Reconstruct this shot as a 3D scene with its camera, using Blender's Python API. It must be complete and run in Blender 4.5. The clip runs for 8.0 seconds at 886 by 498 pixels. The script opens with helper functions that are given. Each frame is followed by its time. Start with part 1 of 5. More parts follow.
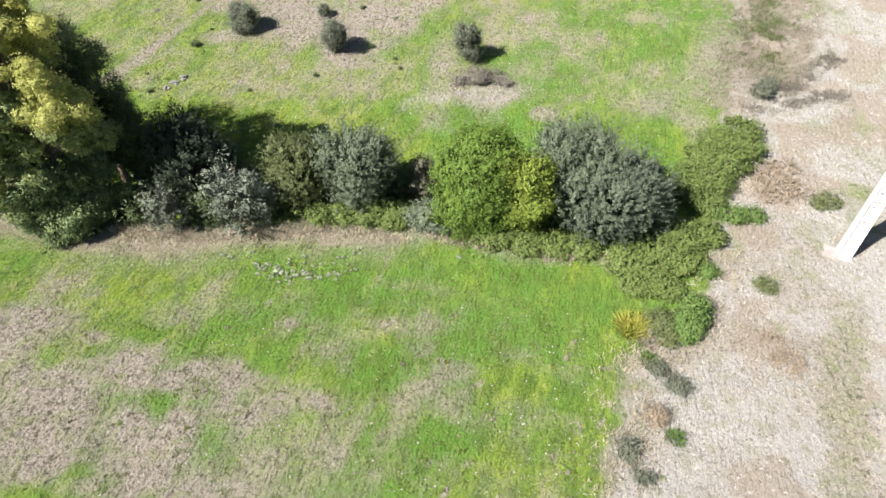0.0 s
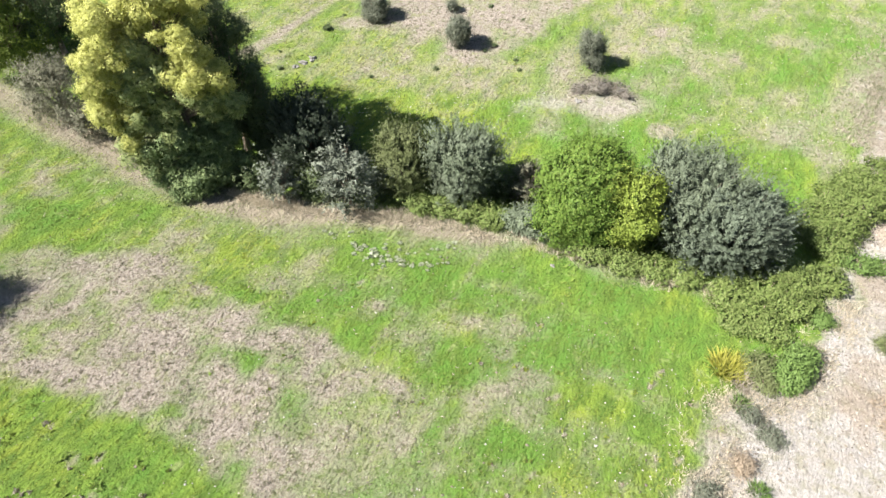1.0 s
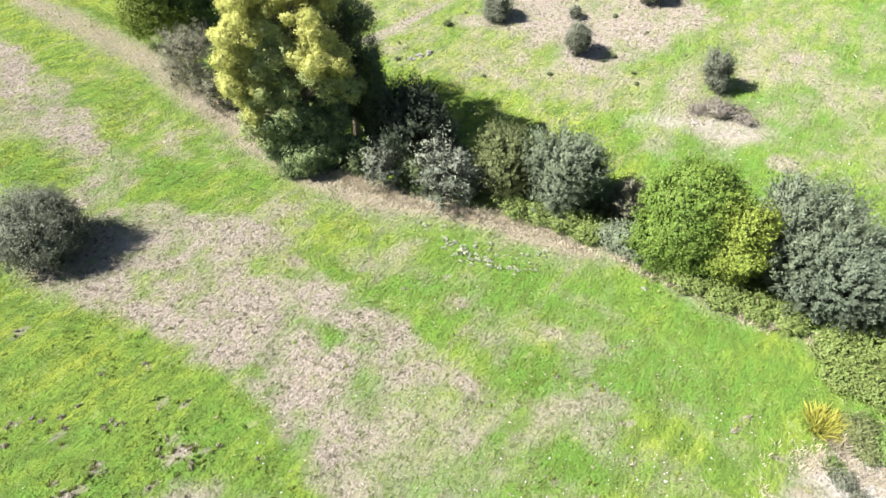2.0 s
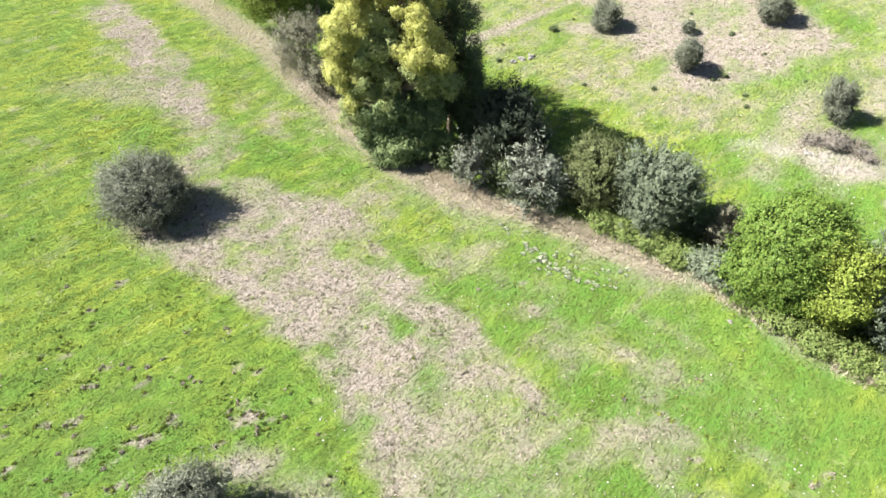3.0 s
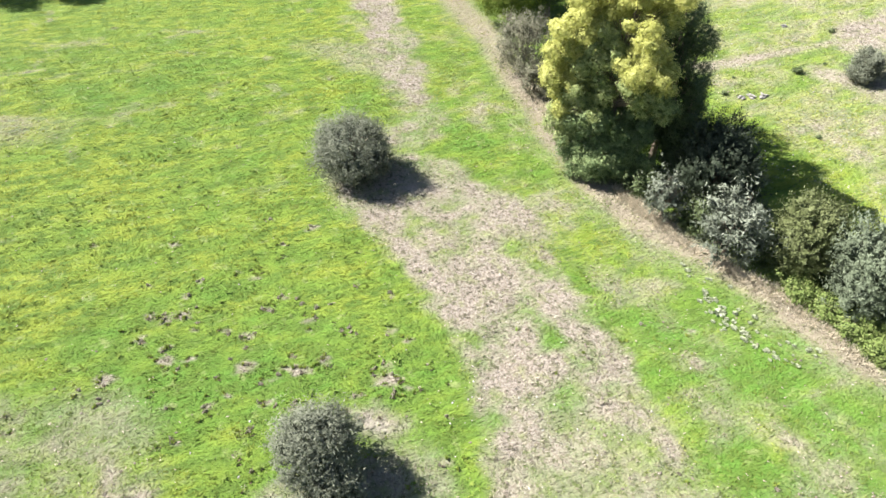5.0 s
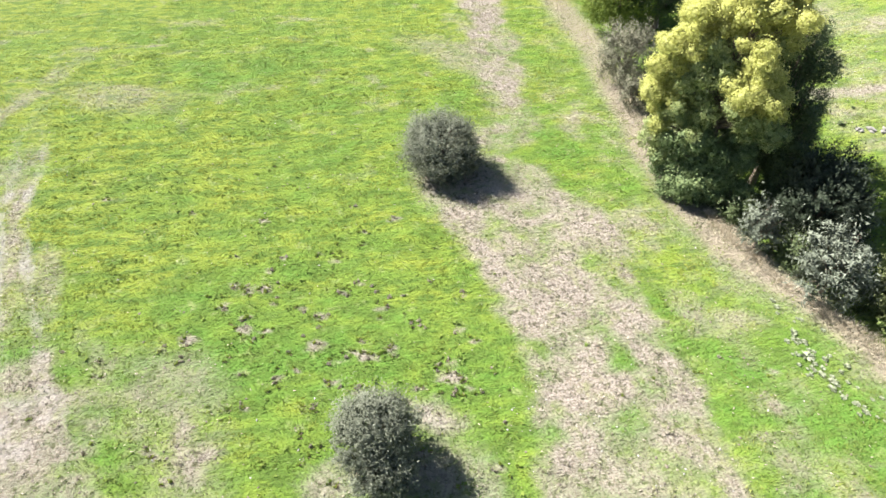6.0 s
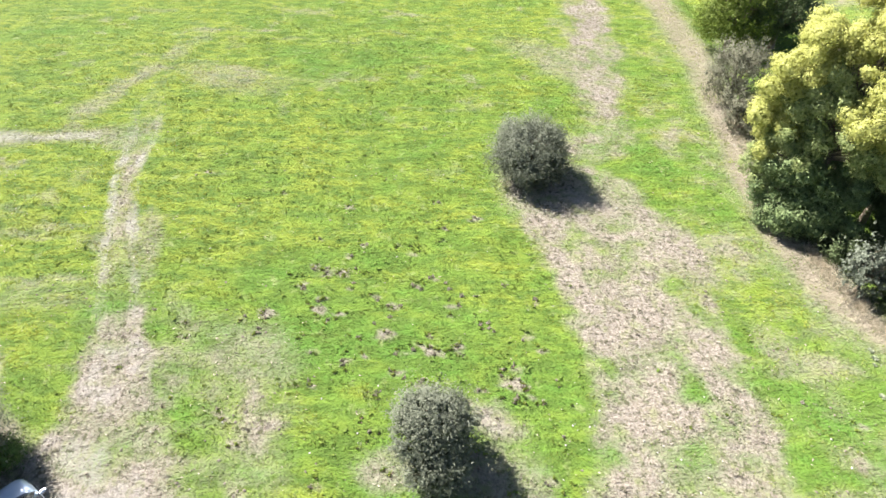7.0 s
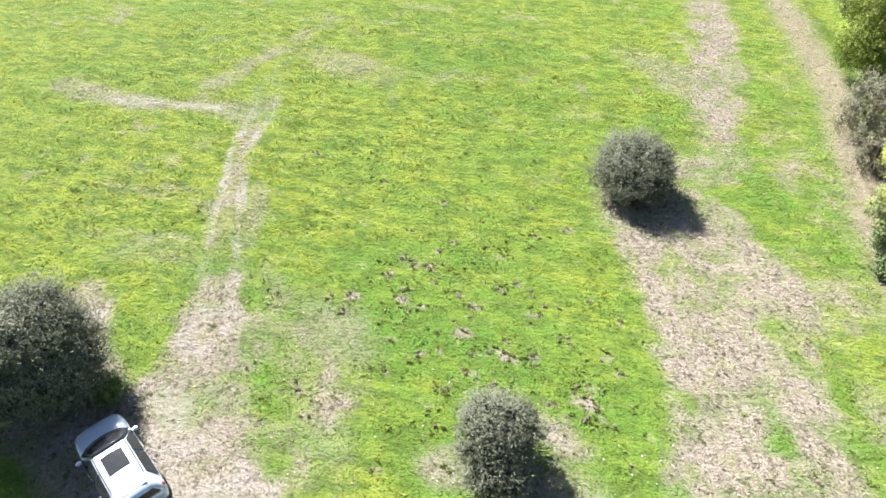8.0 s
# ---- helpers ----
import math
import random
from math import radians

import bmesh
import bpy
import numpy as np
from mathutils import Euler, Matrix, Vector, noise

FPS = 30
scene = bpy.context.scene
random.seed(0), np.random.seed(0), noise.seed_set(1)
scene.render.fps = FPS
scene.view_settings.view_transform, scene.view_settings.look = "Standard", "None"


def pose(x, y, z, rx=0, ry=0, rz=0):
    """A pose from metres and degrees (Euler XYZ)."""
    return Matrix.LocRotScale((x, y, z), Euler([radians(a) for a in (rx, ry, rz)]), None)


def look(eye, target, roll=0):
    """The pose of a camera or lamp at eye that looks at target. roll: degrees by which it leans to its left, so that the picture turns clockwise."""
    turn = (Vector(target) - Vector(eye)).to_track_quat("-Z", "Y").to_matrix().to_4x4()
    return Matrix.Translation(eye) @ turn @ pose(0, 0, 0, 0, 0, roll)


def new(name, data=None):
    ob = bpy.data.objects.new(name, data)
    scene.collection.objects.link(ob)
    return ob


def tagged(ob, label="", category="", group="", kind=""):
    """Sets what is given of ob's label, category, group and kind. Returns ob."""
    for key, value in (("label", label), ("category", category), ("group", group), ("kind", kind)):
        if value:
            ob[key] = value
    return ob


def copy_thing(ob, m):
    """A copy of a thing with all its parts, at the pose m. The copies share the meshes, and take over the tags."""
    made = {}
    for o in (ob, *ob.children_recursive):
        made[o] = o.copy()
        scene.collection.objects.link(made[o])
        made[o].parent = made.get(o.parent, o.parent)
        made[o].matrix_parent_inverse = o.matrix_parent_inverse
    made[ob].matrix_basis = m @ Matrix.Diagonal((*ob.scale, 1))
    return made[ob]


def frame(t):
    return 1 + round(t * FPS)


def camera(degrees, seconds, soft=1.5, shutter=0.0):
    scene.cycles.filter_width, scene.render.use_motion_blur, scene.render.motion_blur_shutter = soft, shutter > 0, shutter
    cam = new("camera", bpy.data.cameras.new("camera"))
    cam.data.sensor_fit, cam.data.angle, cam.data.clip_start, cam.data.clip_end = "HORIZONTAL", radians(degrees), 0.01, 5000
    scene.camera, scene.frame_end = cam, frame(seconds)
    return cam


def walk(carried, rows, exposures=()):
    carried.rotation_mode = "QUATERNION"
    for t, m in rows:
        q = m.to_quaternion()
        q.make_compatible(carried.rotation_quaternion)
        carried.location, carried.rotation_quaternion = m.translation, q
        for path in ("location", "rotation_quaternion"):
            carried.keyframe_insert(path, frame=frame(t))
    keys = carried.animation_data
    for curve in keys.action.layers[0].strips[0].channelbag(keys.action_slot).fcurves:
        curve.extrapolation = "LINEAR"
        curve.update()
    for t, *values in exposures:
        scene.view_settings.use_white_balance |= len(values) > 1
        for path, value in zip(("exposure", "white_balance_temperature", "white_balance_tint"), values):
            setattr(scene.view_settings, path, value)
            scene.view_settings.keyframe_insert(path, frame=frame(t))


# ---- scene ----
# camera: a drone that hangs over the field and turns to its left
cam = camera(72.5, 8.0)
ROWS = [  # seconds, place in units of the plan, yaw, pitch, roll
    (0.0, 0.000, 0.000, 24.000, 0.00, -43.71, 0.52),
    (0.5, -0.061, -0.008, 23.913, 5.99, -43.64, 0.45),
    (1.0, -0.170, -0.022, 23.862, 11.91, -43.64, 0.50),
    (1.5, -0.280, -0.080, 23.846, 17.80, -43.63, 0.64),
    (3.0, -0.524, -0.195, 23.737, 33.07, -43.54, 0.76),
    (3.5, -0.574, -0.259, 23.691, 38.47, -43.46, 0.75),
    (4.0, -0.615, -0.348, 23.668, 43.85, -43.40, 0.80),
    (4.5, -0.675, -0.427, 23.668, 49.06, -43.39, 0.84),
    (5.0, -0.732, -0.506, 23.690, 54.31, -43.40, 0.86),
    (6.5, -0.791, -0.656, 23.796, 68.90, -43.51, 0.63),
    (7.0, -0.812, -0.712, 23.816, 73.99, -43.51, 0.51),
    (7.5, -0.834, -0.764, 23.842, 79.80, -43.51, 0.43),
    (8.0, -0.839, -0.796, 23.919, 85.31, -43.56, 0.25),
]
PACE = 0.89  # metres in one unit of the plan
walk(cam, [(t, pose(x * PACE, y * PACE, z * PACE, 90 + pitch, 0, yaw) @ pose(0, 0, 0, 0, 0, roll)) for t, x, y, z, yaw, pitch, roll in ROWS],
     [(0.0, 1.68), (0.5, 1.82), (1.5, 2.10), (3.0, 2.19), (5.0, 2.27), (8.0, 2.35)])

# ---- light: clear sky, sun behind and to the left of the first view ----
SUN_AZ, SUN_EL = radians(238.0), radians(42.0)
world = bpy.data.worlds.new("sky")
world.use_nodes = True
scene.world = world
sky = world.node_tree.nodes.new("ShaderNodeTexSky")
sky.sky_type, sky.sun_disc = "NISHITA", False
sky.sun_elevation, sky.sun_rotation = SUN_EL, SUN_AZ
world.node_tree.nodes["Background"].inputs[1].default_value = 0.036
world.node_tree.links.new(sky.outputs[0], world.node_tree.nodes["Background"].inputs[0])
sun = new("sun", bpy.data.lights.new("sun", "SUN"))
sun.data.energy, sun.data.angle, sun.data.color = 5.0, radians(0.53), (1.0, 0.955, 0.895)
sun.matrix_world = look((math.sin(SUN_AZ) * 60, math.cos(SUN_AZ) * 60, 60 * math.tan(SUN_EL)), (0, 0, 0))

# ---- noise and shape helpers ----
RNG = np.random.default_rng(11)
LATTICE = RNG.random((64, 64, 64))


def vnoise(p):
    """Smooth value noise in 0..1 for rows of points."""
    p = np.asarray(p, float)
    i = np.floor(p).astype(int)
    f = p - i
    f = f * f * (3 - 2 * f)
    out = np.zeros(len(p))
    for dx in (0, 1):
        for dy in (0, 1):
            for dz in (0, 1):
                w = (f[:, 0] if dx else 1 - f[:, 0]) * (f[:, 1] if dy else 1 - f[:, 1]) * (f[:, 2] if dz else 1 - f[:, 2])
                out += w * LATTICE[(i[:, 0] + dx) & 63, (i[:, 1] + dy) & 63, (i[:, 2] + dz) & 63]
    return out


def fbm(x, y, scale, octaves=4, seed=0.0):
    """Layered noise over the plan, about 0..1 with a mean of one half; scale in metres."""
    total, amp, norm = np.zeros(len(x)), 1.0, 0.0
    for k in range(octaves):
        s = 2.0**k / scale
        total += amp * vnoise(np.stack([x * s + seed * 3.1 + k * 7.7, y * s + seed * 1.7, np.full(len(x), seed + k * 5.3)], 1))
        norm += amp
        amp *= 0.55
    return total / norm


def step(a, b, v):
    u = np.clip((v - a) / (b - a), 0, 1)
    return u * u * (3 - 2 * u)


def line_dist(x, y, pts):
    """Distance of plan points from a polyline."""
    best = np.full(len(x), 1e9)
    for (ax, ay), (bx, by) in zip(pts[:-1], pts[1:]):
        dx, dy = bx - ax, by - ay
        u = np.clip(((x - ax) * dx + (y - ay) * dy) / (dx * dx + dy * dy), 0, 1)
        best = np.minimum(best, np.hypot(x - ax - u * dx, y - ay - u * dy))
    return best


def oval(x, y, cx, cy, rx, ry, turn=0.0):
    """1 at the rim of an oval, less inside."""
    c, s = math.cos(radians(turn)), math.sin(radians(turn))
    u, v = (x - cx) * c + (y - cy) * s, -(x - cx) * s + (y - cy) * c
    return np.hypot(u / rx, v / ry)


def hill(x, y):
    """The slope beyond the ditch, without small relief."""
    s = y - (34 + 0.3 * np.maximum(0, -x - 25))
    rise = 0.18 * (np.log1p(np.exp(-np.abs(s) / 2)) * 2 + np.maximum(s, 0))
    return np.where(rise > 20, 20 + 6 * np.log1p(np.maximum(rise - 20, 0) / 6), rise)


def ground_z(x, y):
    x, y = np.atleast_1d(np.asarray(x, float)), np.atleast_1d(np.asarray(y, float))
    near = step(150, 90, np.hypot(x, y))
    relief = 0.30 * (fbm(x, y, 9.0, 3, 2.0) - 0.5) + 0.20 * (fbm(x, y, 1.3, 2, 4.0) - 0.5)
    ditch = -0.45 * step(2.2, 0.4, line_dist(x, y, DITCH))
    return hill(x, y) + (relief + ditch) * near


def gz(x, y):
    return float(ground_z([x], [y])[0])


# plan lines of the field
DITCH = [(-62, 43), (-46, 39), (-34, 33), (-20, 30.5), (-8, 31), (2, 30), (12, 29.2), (18, 31)]
TREE_PATH = [(-62, 38.6), (-50.7, 36), (-40, 33.2), (-33.5, 30.2), (-26.3, 27.3), (-20.5, 25.4), (-16.2, 25), (-12, 25.9), (-7, 26.2), (-3, 26.0)]
HEDGE_FOOT = [(-34, 31.2), (-26.3, 28.2), (-20.5, 26.2), (-16.2, 26), (-12, 26.4), (-7, 26.6), (0.5, 26.1), (5, 25.0), (9.8, 24.3)]
# the broad dry strip through the meadow, and the barest lane in it
DRY_STRIP = [(-31.7, 11.8), (-26.5, 11.2), (-23.3, 11.1), (-20.1, 11.3), (-17.4, 10.9), (-14.6, 10.4), (-12.1, 9.3), (-9.9, 8.5), (-8.0, 7.3), (-4.0, 6.5), (-1.5, 9.0), (-2.2, 12.6), (-3.6, 14.4), (-6.5, 15.8),
             (-9.6, 17.2), (-13.4, 18.4), (-17.0, 18.9), (-18.6, 20.0), (-20.8, 20.9), (-24.2, 20.3), (-27.3, 18.8), (-31.0, 18.2)]
DRY_NECK = [(-30.2, 18.0), (-30.4, 22.2), (-35.7, 23.7), (-43.7, 27.8), (-51.0, 30.1), (-62.0, 33.5), (-62.0, 29.0), (-51.4, 25.8), (-41.5, 21.4), (-35.1, 19.8), (-32.5, 16.5)]
DRY_LANE = [(-25.5, 12.6), (-20.2, 12.9), (-17.0, 12.4), (-14.2, 12.8), (-11.5, 12.1), (-9.0, 11.1), (-6.7, 10.0)]
CAR_TRACK = [(-60, -7.8), (-46.1, -11.0), (-41.7, -11.1), (-38.4, -11.8), (-33.4, -11.8), (-27.4, -11.5), (-22.6, -10.9)]
CAR_STAND = [(-26.0, -12.6), (-25.0, -10.0), (-21.4, -9.4), (-18.9, -8.6), (-15.0, -8.0), (-12.0, -6.6), (-6.0, -5.0), (-8.0, -11.0), (-13.0, -16.5), (-20.0, -22.0), (-25.0, -18.0), (-17.5, -13.8), (-19.2, -12.8)]
SIDE_TRACK = [(-47.2, -27.2), (-43.7, -20.9), (-42.8, -14.0), (-41.0, -12.0)]
FARM_TRACK = [(11, 0), (15.4, 9), (18.6, 16), (22.4, 22.5), (27, 30), (31, 40)]
BANK_PATH = [(34.3, 52.4), (31, 48.6), (28.3, 44.9), (23.3, 41.5), (20.1, 39.5), (16.8, 37.9)]
SLOPE_PATH = [(-25.4, 42.0), (-24.4, 43.6), (-22.6, 47.4), (-20.6, 51.0), (-18.6, 54.5)]
SLOPE_SOIL = [(-21.0, 53.0), (-18.0, 48.6), (-15.6, 46.4), (-11.0, 46.0), (-9.6, 43.8), (-6.4, 43.8), (-4.0, 45.4), (-1.6, 49.0), (1.5, 53.5), (-2.0, 58.0), (-20.0, 60.0)]
BANK_Y = [-20, 10.8, 15.6, 17.4, 18.8, 21.9, 26, 27.5, 32, 36, 39, 45.4, 53, 90]
BANK_X = [3.5, 6.9, 8.1, 9.2, 11.2, 14.2, 15.8, 16.6, 18.0, 19.6, 20.6, 22.8, 25.3, 42]


def inside(x, y, pts):
    """Signed distance from a closed outline, positive inside."""
    odd = np.zeros(len(x), bool)
    for (ax, ay), (bx, by) in zip(pts, pts[1:] + pts[:1]):
        if ay != by:
            odd ^= ((ay > y) != (by > y)) & (x < ax + (y - ay) * (bx - ax) / (by - ay))
    d = line_dist(x, y, pts + pts[:1])
    return np.where(odd, d, -d)


def cover(x, y):
    """What grows where: shares of dry straw, bare pale soil, yellow tint, and rosy soil."""
    n1, n2, n3 = fbm(x, y, 7.0, 4, 1.0) - 0.5, fbm(x, y, 2.2, 4, 6.0) - 0.5, fbm(x, y, 0.9, 3, 9.0) - 0.5
    # noise drawn out along the old plough lines
    u, v = x * 0.30 + y * 0.95, x * 0.95 - y * 0.30
    streak = fbm(u * 0.30 + 1.0 * n1, v * 1.2 + 1.2 * n2, 1.0, 4, 33.0) - 0.5
    comb = fbm(u * 0.55, v * 2.6 + 1.0 * n2, 1.0, 4, 37.0) - 0.5
    wob = 3.0 * n1 + 1.8 * n2 + 0.8 * n3

    def band(pts, width, soft=1.0, rough=1.0):
        return step(width + 1.9 * soft, width - 1.2 * soft, line_dist(x, y, pts) + wob * rough)

    def patch(cx, cy, rx, ry, turn=0.0, soft=0.65):
        return step(1 + 1.3 * soft, 1 - soft, oval(x, y, cx, cy, rx, ry, turn) + wob * 1.2 / min(max(rx, 1.0), max(ry, 1.0)))

    def region(pts, soft=0.8, rough=0.6):
        return step(-soft, soft, inside(x, y, pts) + wob * rough)

    # the broad dry strip: barest along its lane, mottled with thin green beyond it
    strip = region(DRY_STRIP, 0.9, 0.45)
    lane = step(3.2, 0.4, line_dist(x, y, DRY_LANE) + 1.2 * wob)
    mottle = 0.71 - 0.10 * step(-13, -5, x) - 0.12 * step(-24, -30, x) + (0.6 * n2 + 0.7 * n3 + 0.4 * streak) * (1 - 0.45 * step(-15, -7, x))
    dry = strip * np.clip(np.maximum(mottle, lane * (0.84 - 0.24 * step(-15, -7, x) + (0.8 * n2 + 0.5 * n3) * (1 - 0.5 * step(-15, -7, x)))), 0.12, 1)
    dry = np.maximum(dry, region(DRY_NECK, 1.7, 0.5) * (0.74 + 0.6 * n2 + 0.4 * n3))
    for cx, cy, rx, ry, turn, amount in (
        (-45.0, 22.0, 6.5, 2.6, 25, 0.62), (-21.5, 18.9, 2.8, 1.5, 10, 0.85), (-26.9, 18.6, 1.6, 0.9, 0, 0.7), (-29.0, 14.0, 3.4, 2.8, 0, 0.92), (-23.0, 18.3, 2.2, 1.6, 0, 0.6),
        (-11.6, 3.9, 2.9, 1.7, 50, 0.92), (-13.8, 5.2, 1.3, 0.8, 40, 0.95), (-12.8, 0.2, 1.5, 1.0, 60, 0.7), (-20.0, -4.9, 2.5, 1.6, 20, 0.55), (-17.4, -5.6, 2.6, 1.4, 10, 0.45), (-14.5, -4.6, 2.8, 1.5, 20, 0.45),
        (-30.2, -10.0, 5.0, 0.8, 2, 0.55), (-23.4, -7.9, 1.6, 0.6, 0, 0.45), (-25.0, -8.6, 2.0, 0.8, 0, 0.4),
        (-51.0, -12.0, 7.0, 1.4, -35, 0.62), (-49.5, -6.0, 6.5, 2.2, 55, 0.50), (-37.5, -14.5, 2.0, 2.0, 0, 0.35), (-34.0, -19.0, 3.0, 3.0, 0, 0.3), (-27.0, -15.0, 4.0, 1.6, 80, 0.4),
        (-14.0, 20.0, 1.2, 0.6, 0, 0.55), (-7.8, 19.5, 0.6, 0.5, 0, 0.8), (-12.2, 20.6, 0.9, 0.4, 0, 0.45), (0.5, 16.7, 0.9, 0.4, 0, 0.6), (-4.0, 18.8, 1.0, 0.4, 0, 0.5), (-1.0, 13.8, 3.0, 1.0, 0, 0.35), (-0.5, 22.0, 2.2, 0.5, -10, 0.45)):
        dry = np.maximum(dry, amount * patch(cx, cy, rx, ry, turn))
    # wheel tracks to the parked car
    away = line_dist(x, y, CAR_TRACK)
    fade = 0.45 + 0.55 * step(-48, -40, x)
    dry = np.maximum(dry, (0.52 + 1.1 * n2) * step(2.3 - 0.4 * step(-26, -34, x), 0.7, away + 0.6 * wob) * fade)
    stand = region(CAR_STAND, 0.8, 0.7)
    dry = np.maximum(dry, stand * (0.80 + 0.5 * n2 + 0.3 * n3))
    dry = np.maximum(dry, step(1.5, 0.5, oval(x, y, -17.5, -6.8, 6.0, 3.6, 10)) * (0.42 + 0.8 * n2 + 0.5 * n3 + 0.3 * streak))
    dry = np.maximum(dry, 0.58 * step(2.0, 0.0, line_dist(x, y, SIDE_TRACK) + 0.9 * wob))
    dry = np.maximum(dry, 0.72 * band(HEDGE_FOOT, 0.6, 0.7, 1.1))
    dry = np.maximum(dry, (0.50 + 0.5 * n2) * band(TREE_PATH, 1.6, 1.5, 0.6))
    # the slope beyond the ditch: thin grass, a bare stony crest and a worn path
    up = step(36.0, 42, y - 0.3 * np.maximum(0, -x - 25) + 1.5 * wob)
    dry = np.maximum(dry, up * (0.33 + 0.55 * n1 + 0.5 * n2 + 0.25 * n3))
    dry = np.maximum(dry, step(-2.2, 2.2, inside(x, y, SLOPE_SOIL) + 1.3 * wob) * (0.80 + 0.5 * n2))
    dry = np.maximum(dry, 0.75 * step(1.3, 0.2, line_dist(x, y, SLOPE_PATH) + 0.5 * wob))
    for cx, cy, rx, ry, turn, amount in (
        (0.0, 44.0, 1.5, 5.5, -8, 0.80), (2.4, 41.2, 3.4, 1.7, 0, 0.9), (7.3, 38.5, 0.8, 0.6, 0, 0.8), (10.6, 40.4, 1.4, 0.6, 15, 0.6), (11.3, 44.4, 0.8, 0.7, 0, 0.7), (15.5, 40.0, 3.4, 1.8, 35, 0.7), (17.6, 38.0, 1.6, 2.2, 0, 0.7),
        (20.5, 44.0, 2.0, 6.0, -30, 0.65), (8.0, 45.5, 1.2, 0.8, 0, 0.5), (-17.0, 42.4, 2.2, 0.8, 10, 0.55), (-17.8, 47.4, 2.6, 1.0, 0, 0.8), (-33, 52, 5, 3, 0, 0.5)):
        dry = np.maximum(dry, amount * patch(cx, cy, rx, ry, turn))
    # small dry spots all over the meadow, and thin pale grass where the soil is poor
    spots = step(0.60, 0.72, fbm(x, y, 1.5, 3, 14.0)) * step(0.46, 0.60, fbm(x, y, 8.0, 2, 17.0))
    lush = np.maximum(patch(-20.0, 2.0, 15.0, 8.5), patch(-17.0, 7.0, 6.0, 4.0))
    dry = np.maximum(dry, 0.45 * spots * (1 - 0.7 * lush))
    dry = np.clip(dry * (0.92 + 0.6 * n3 + 0.6 * n2), 0, 1)
    smear = step(0.02, 0.26, streak) * (0.35 + 0.65 * step(0.40, 0.62, fbm(x, y, 12.0, 2, 36.0))) * (1 - 0.75 * lush)
    dry = np.maximum(dry, 0.36 * smear + 0.5 * dry)
    thin = step(1.5, 0.6, oval(x, y, 0.5, 14.5, 7.5, 6.5)) + 0.9 * step(1.5, 0.6, oval(x, y, -19, 22, 14, 3.6, -10)) + 0.75 * step(1.6, 0.5, oval(x, y, -37, 28.5, 14, 3.2, -22))
    dry = np.maximum(dry, np.clip(thin, 0, 1) * (0.33 + 0.8 * n2 + 0.7 * n3 + 0.3 * streak))
    for cx, cy, r in SCARS:
        near = (np.abs(x - cx) < 2.0) & (np.abs(y - cy) < 2.0)
        dry[near] = np.maximum(dry[near], 0.80 * step(1.6, 0.2, oval(x[near], y[near], cx, cy, r * 1.15, r * 0.75, 72 + 90 * (r - 0.3)) + 2.6 * n3[near]))
    # pale bank and farm track, with a worn path and rank grass on its upper part
    bank = step(-0.9, 0.9, x - np.interp(y, BANK_Y, BANK_X) + wob * 0.9)
    bare = bank * (0.86 + 0.7 * n2)
    green_strip = step(1.6, 0.4, line_dist(x, y, FARM_TRACK) + n2) * step(25, 19, y)
    bare = bare - 0.50 * green_strip * bank - 0.35 * bank * step(0.56, 0.70, fbm(x, y, 3.0, 3, 21.0))
    rank = step(1.25, 0.75, oval(x, y, 27.0, 48.5, 3.6, 6.5, -28) + 0.5 * n2 + 0.3 * n1) * bank
    bare = bare - 0.62 * rank
    green_tint = step(0.50, 0.64, fbm(x, y, 3.4, 3, 23.0)) * bank
    bare = bare - 0.22 * green_tint
    bare = np.maximum(bare, 0.38 * step(1.3, 0.1, line_dist(x, y, BANK_PATH[:-1]) + 0.9 * n2))
    ruts = step(0.55, 0.10, np.abs(away - 0.72 + 0.35 * n2) + 0.9 * n3)
    bare = np.maximum(bare, 0.60 * ruts * fade * (0.8 + 1.2 * n2))
    bare = np.maximum(bare, 0.50 * stand * step(-0.02, 0.16, n2 + 0.4 * n3))
    bare = np.maximum(bare, 0.50 * step(1.0, 0.0, line_dist(x, y, [(-44.6, -23.0), (-43.2, -17.0), (-42.8, -14.5)]) + 0.6 * wob))
    for cx, cy, rx, ry, turn, amount in ((-13.9, 5.2, 1.1, 0.6, 35, 0.35), (-0.6, 40.0, 1.7, 0.9, 0, 0.5), (3.0, 40.6, 2.0, 0.8, 0, 0.42), (-26.9, 15.9, 1.6, 0.9, 30, 0.5), (-16.2, -11.6, 2.6, 0.9, 30, 0.5)):
        bare = np.maximum(bare, amount * patch(cx, cy, rx, ry, turn))
    dry = np.maximum(dry, bank * (0.92 - 0.36 * green_tint - 0.22 * green_strip))
    # tints: yellow against blue-green grass
    yellow = 0.41 - 0.16 * step(-18, -8, x) * step(12, 17, y) + 1.4 * n1 + 1.1 * n2 + 0.4 * n3 + 1.1 * streak + 0.8 * comb
    yellow += 0.22 * step(1.5, 0.5, oval(x, y, -32, 26, 18, 3.5, -20))
    yellow += 0.32 * step(-22, -40, x + 0.4 * y) * (1 - 0.65 * step(-8, 10, y)) + 0.18 * step(-14, -22, x - 0.6 * (y - 8))
    for cx, cy, rx, ry, amount in ((-3.0, 19.4, 1.6, 0.8, 0.7), (3.1, 16.2, 1.4, 1.0, 0.9), (2.6, 11.5, 2.0, 1.5, 0.5), (-16, 21.5, 5.0, 1.3, 0.5), (6.5, 12, 1.5, 2.5, 0.5)):
        yellow = np.maximum(yellow, amount * patch(cx, cy, rx, ry) + yellow * 0.5)
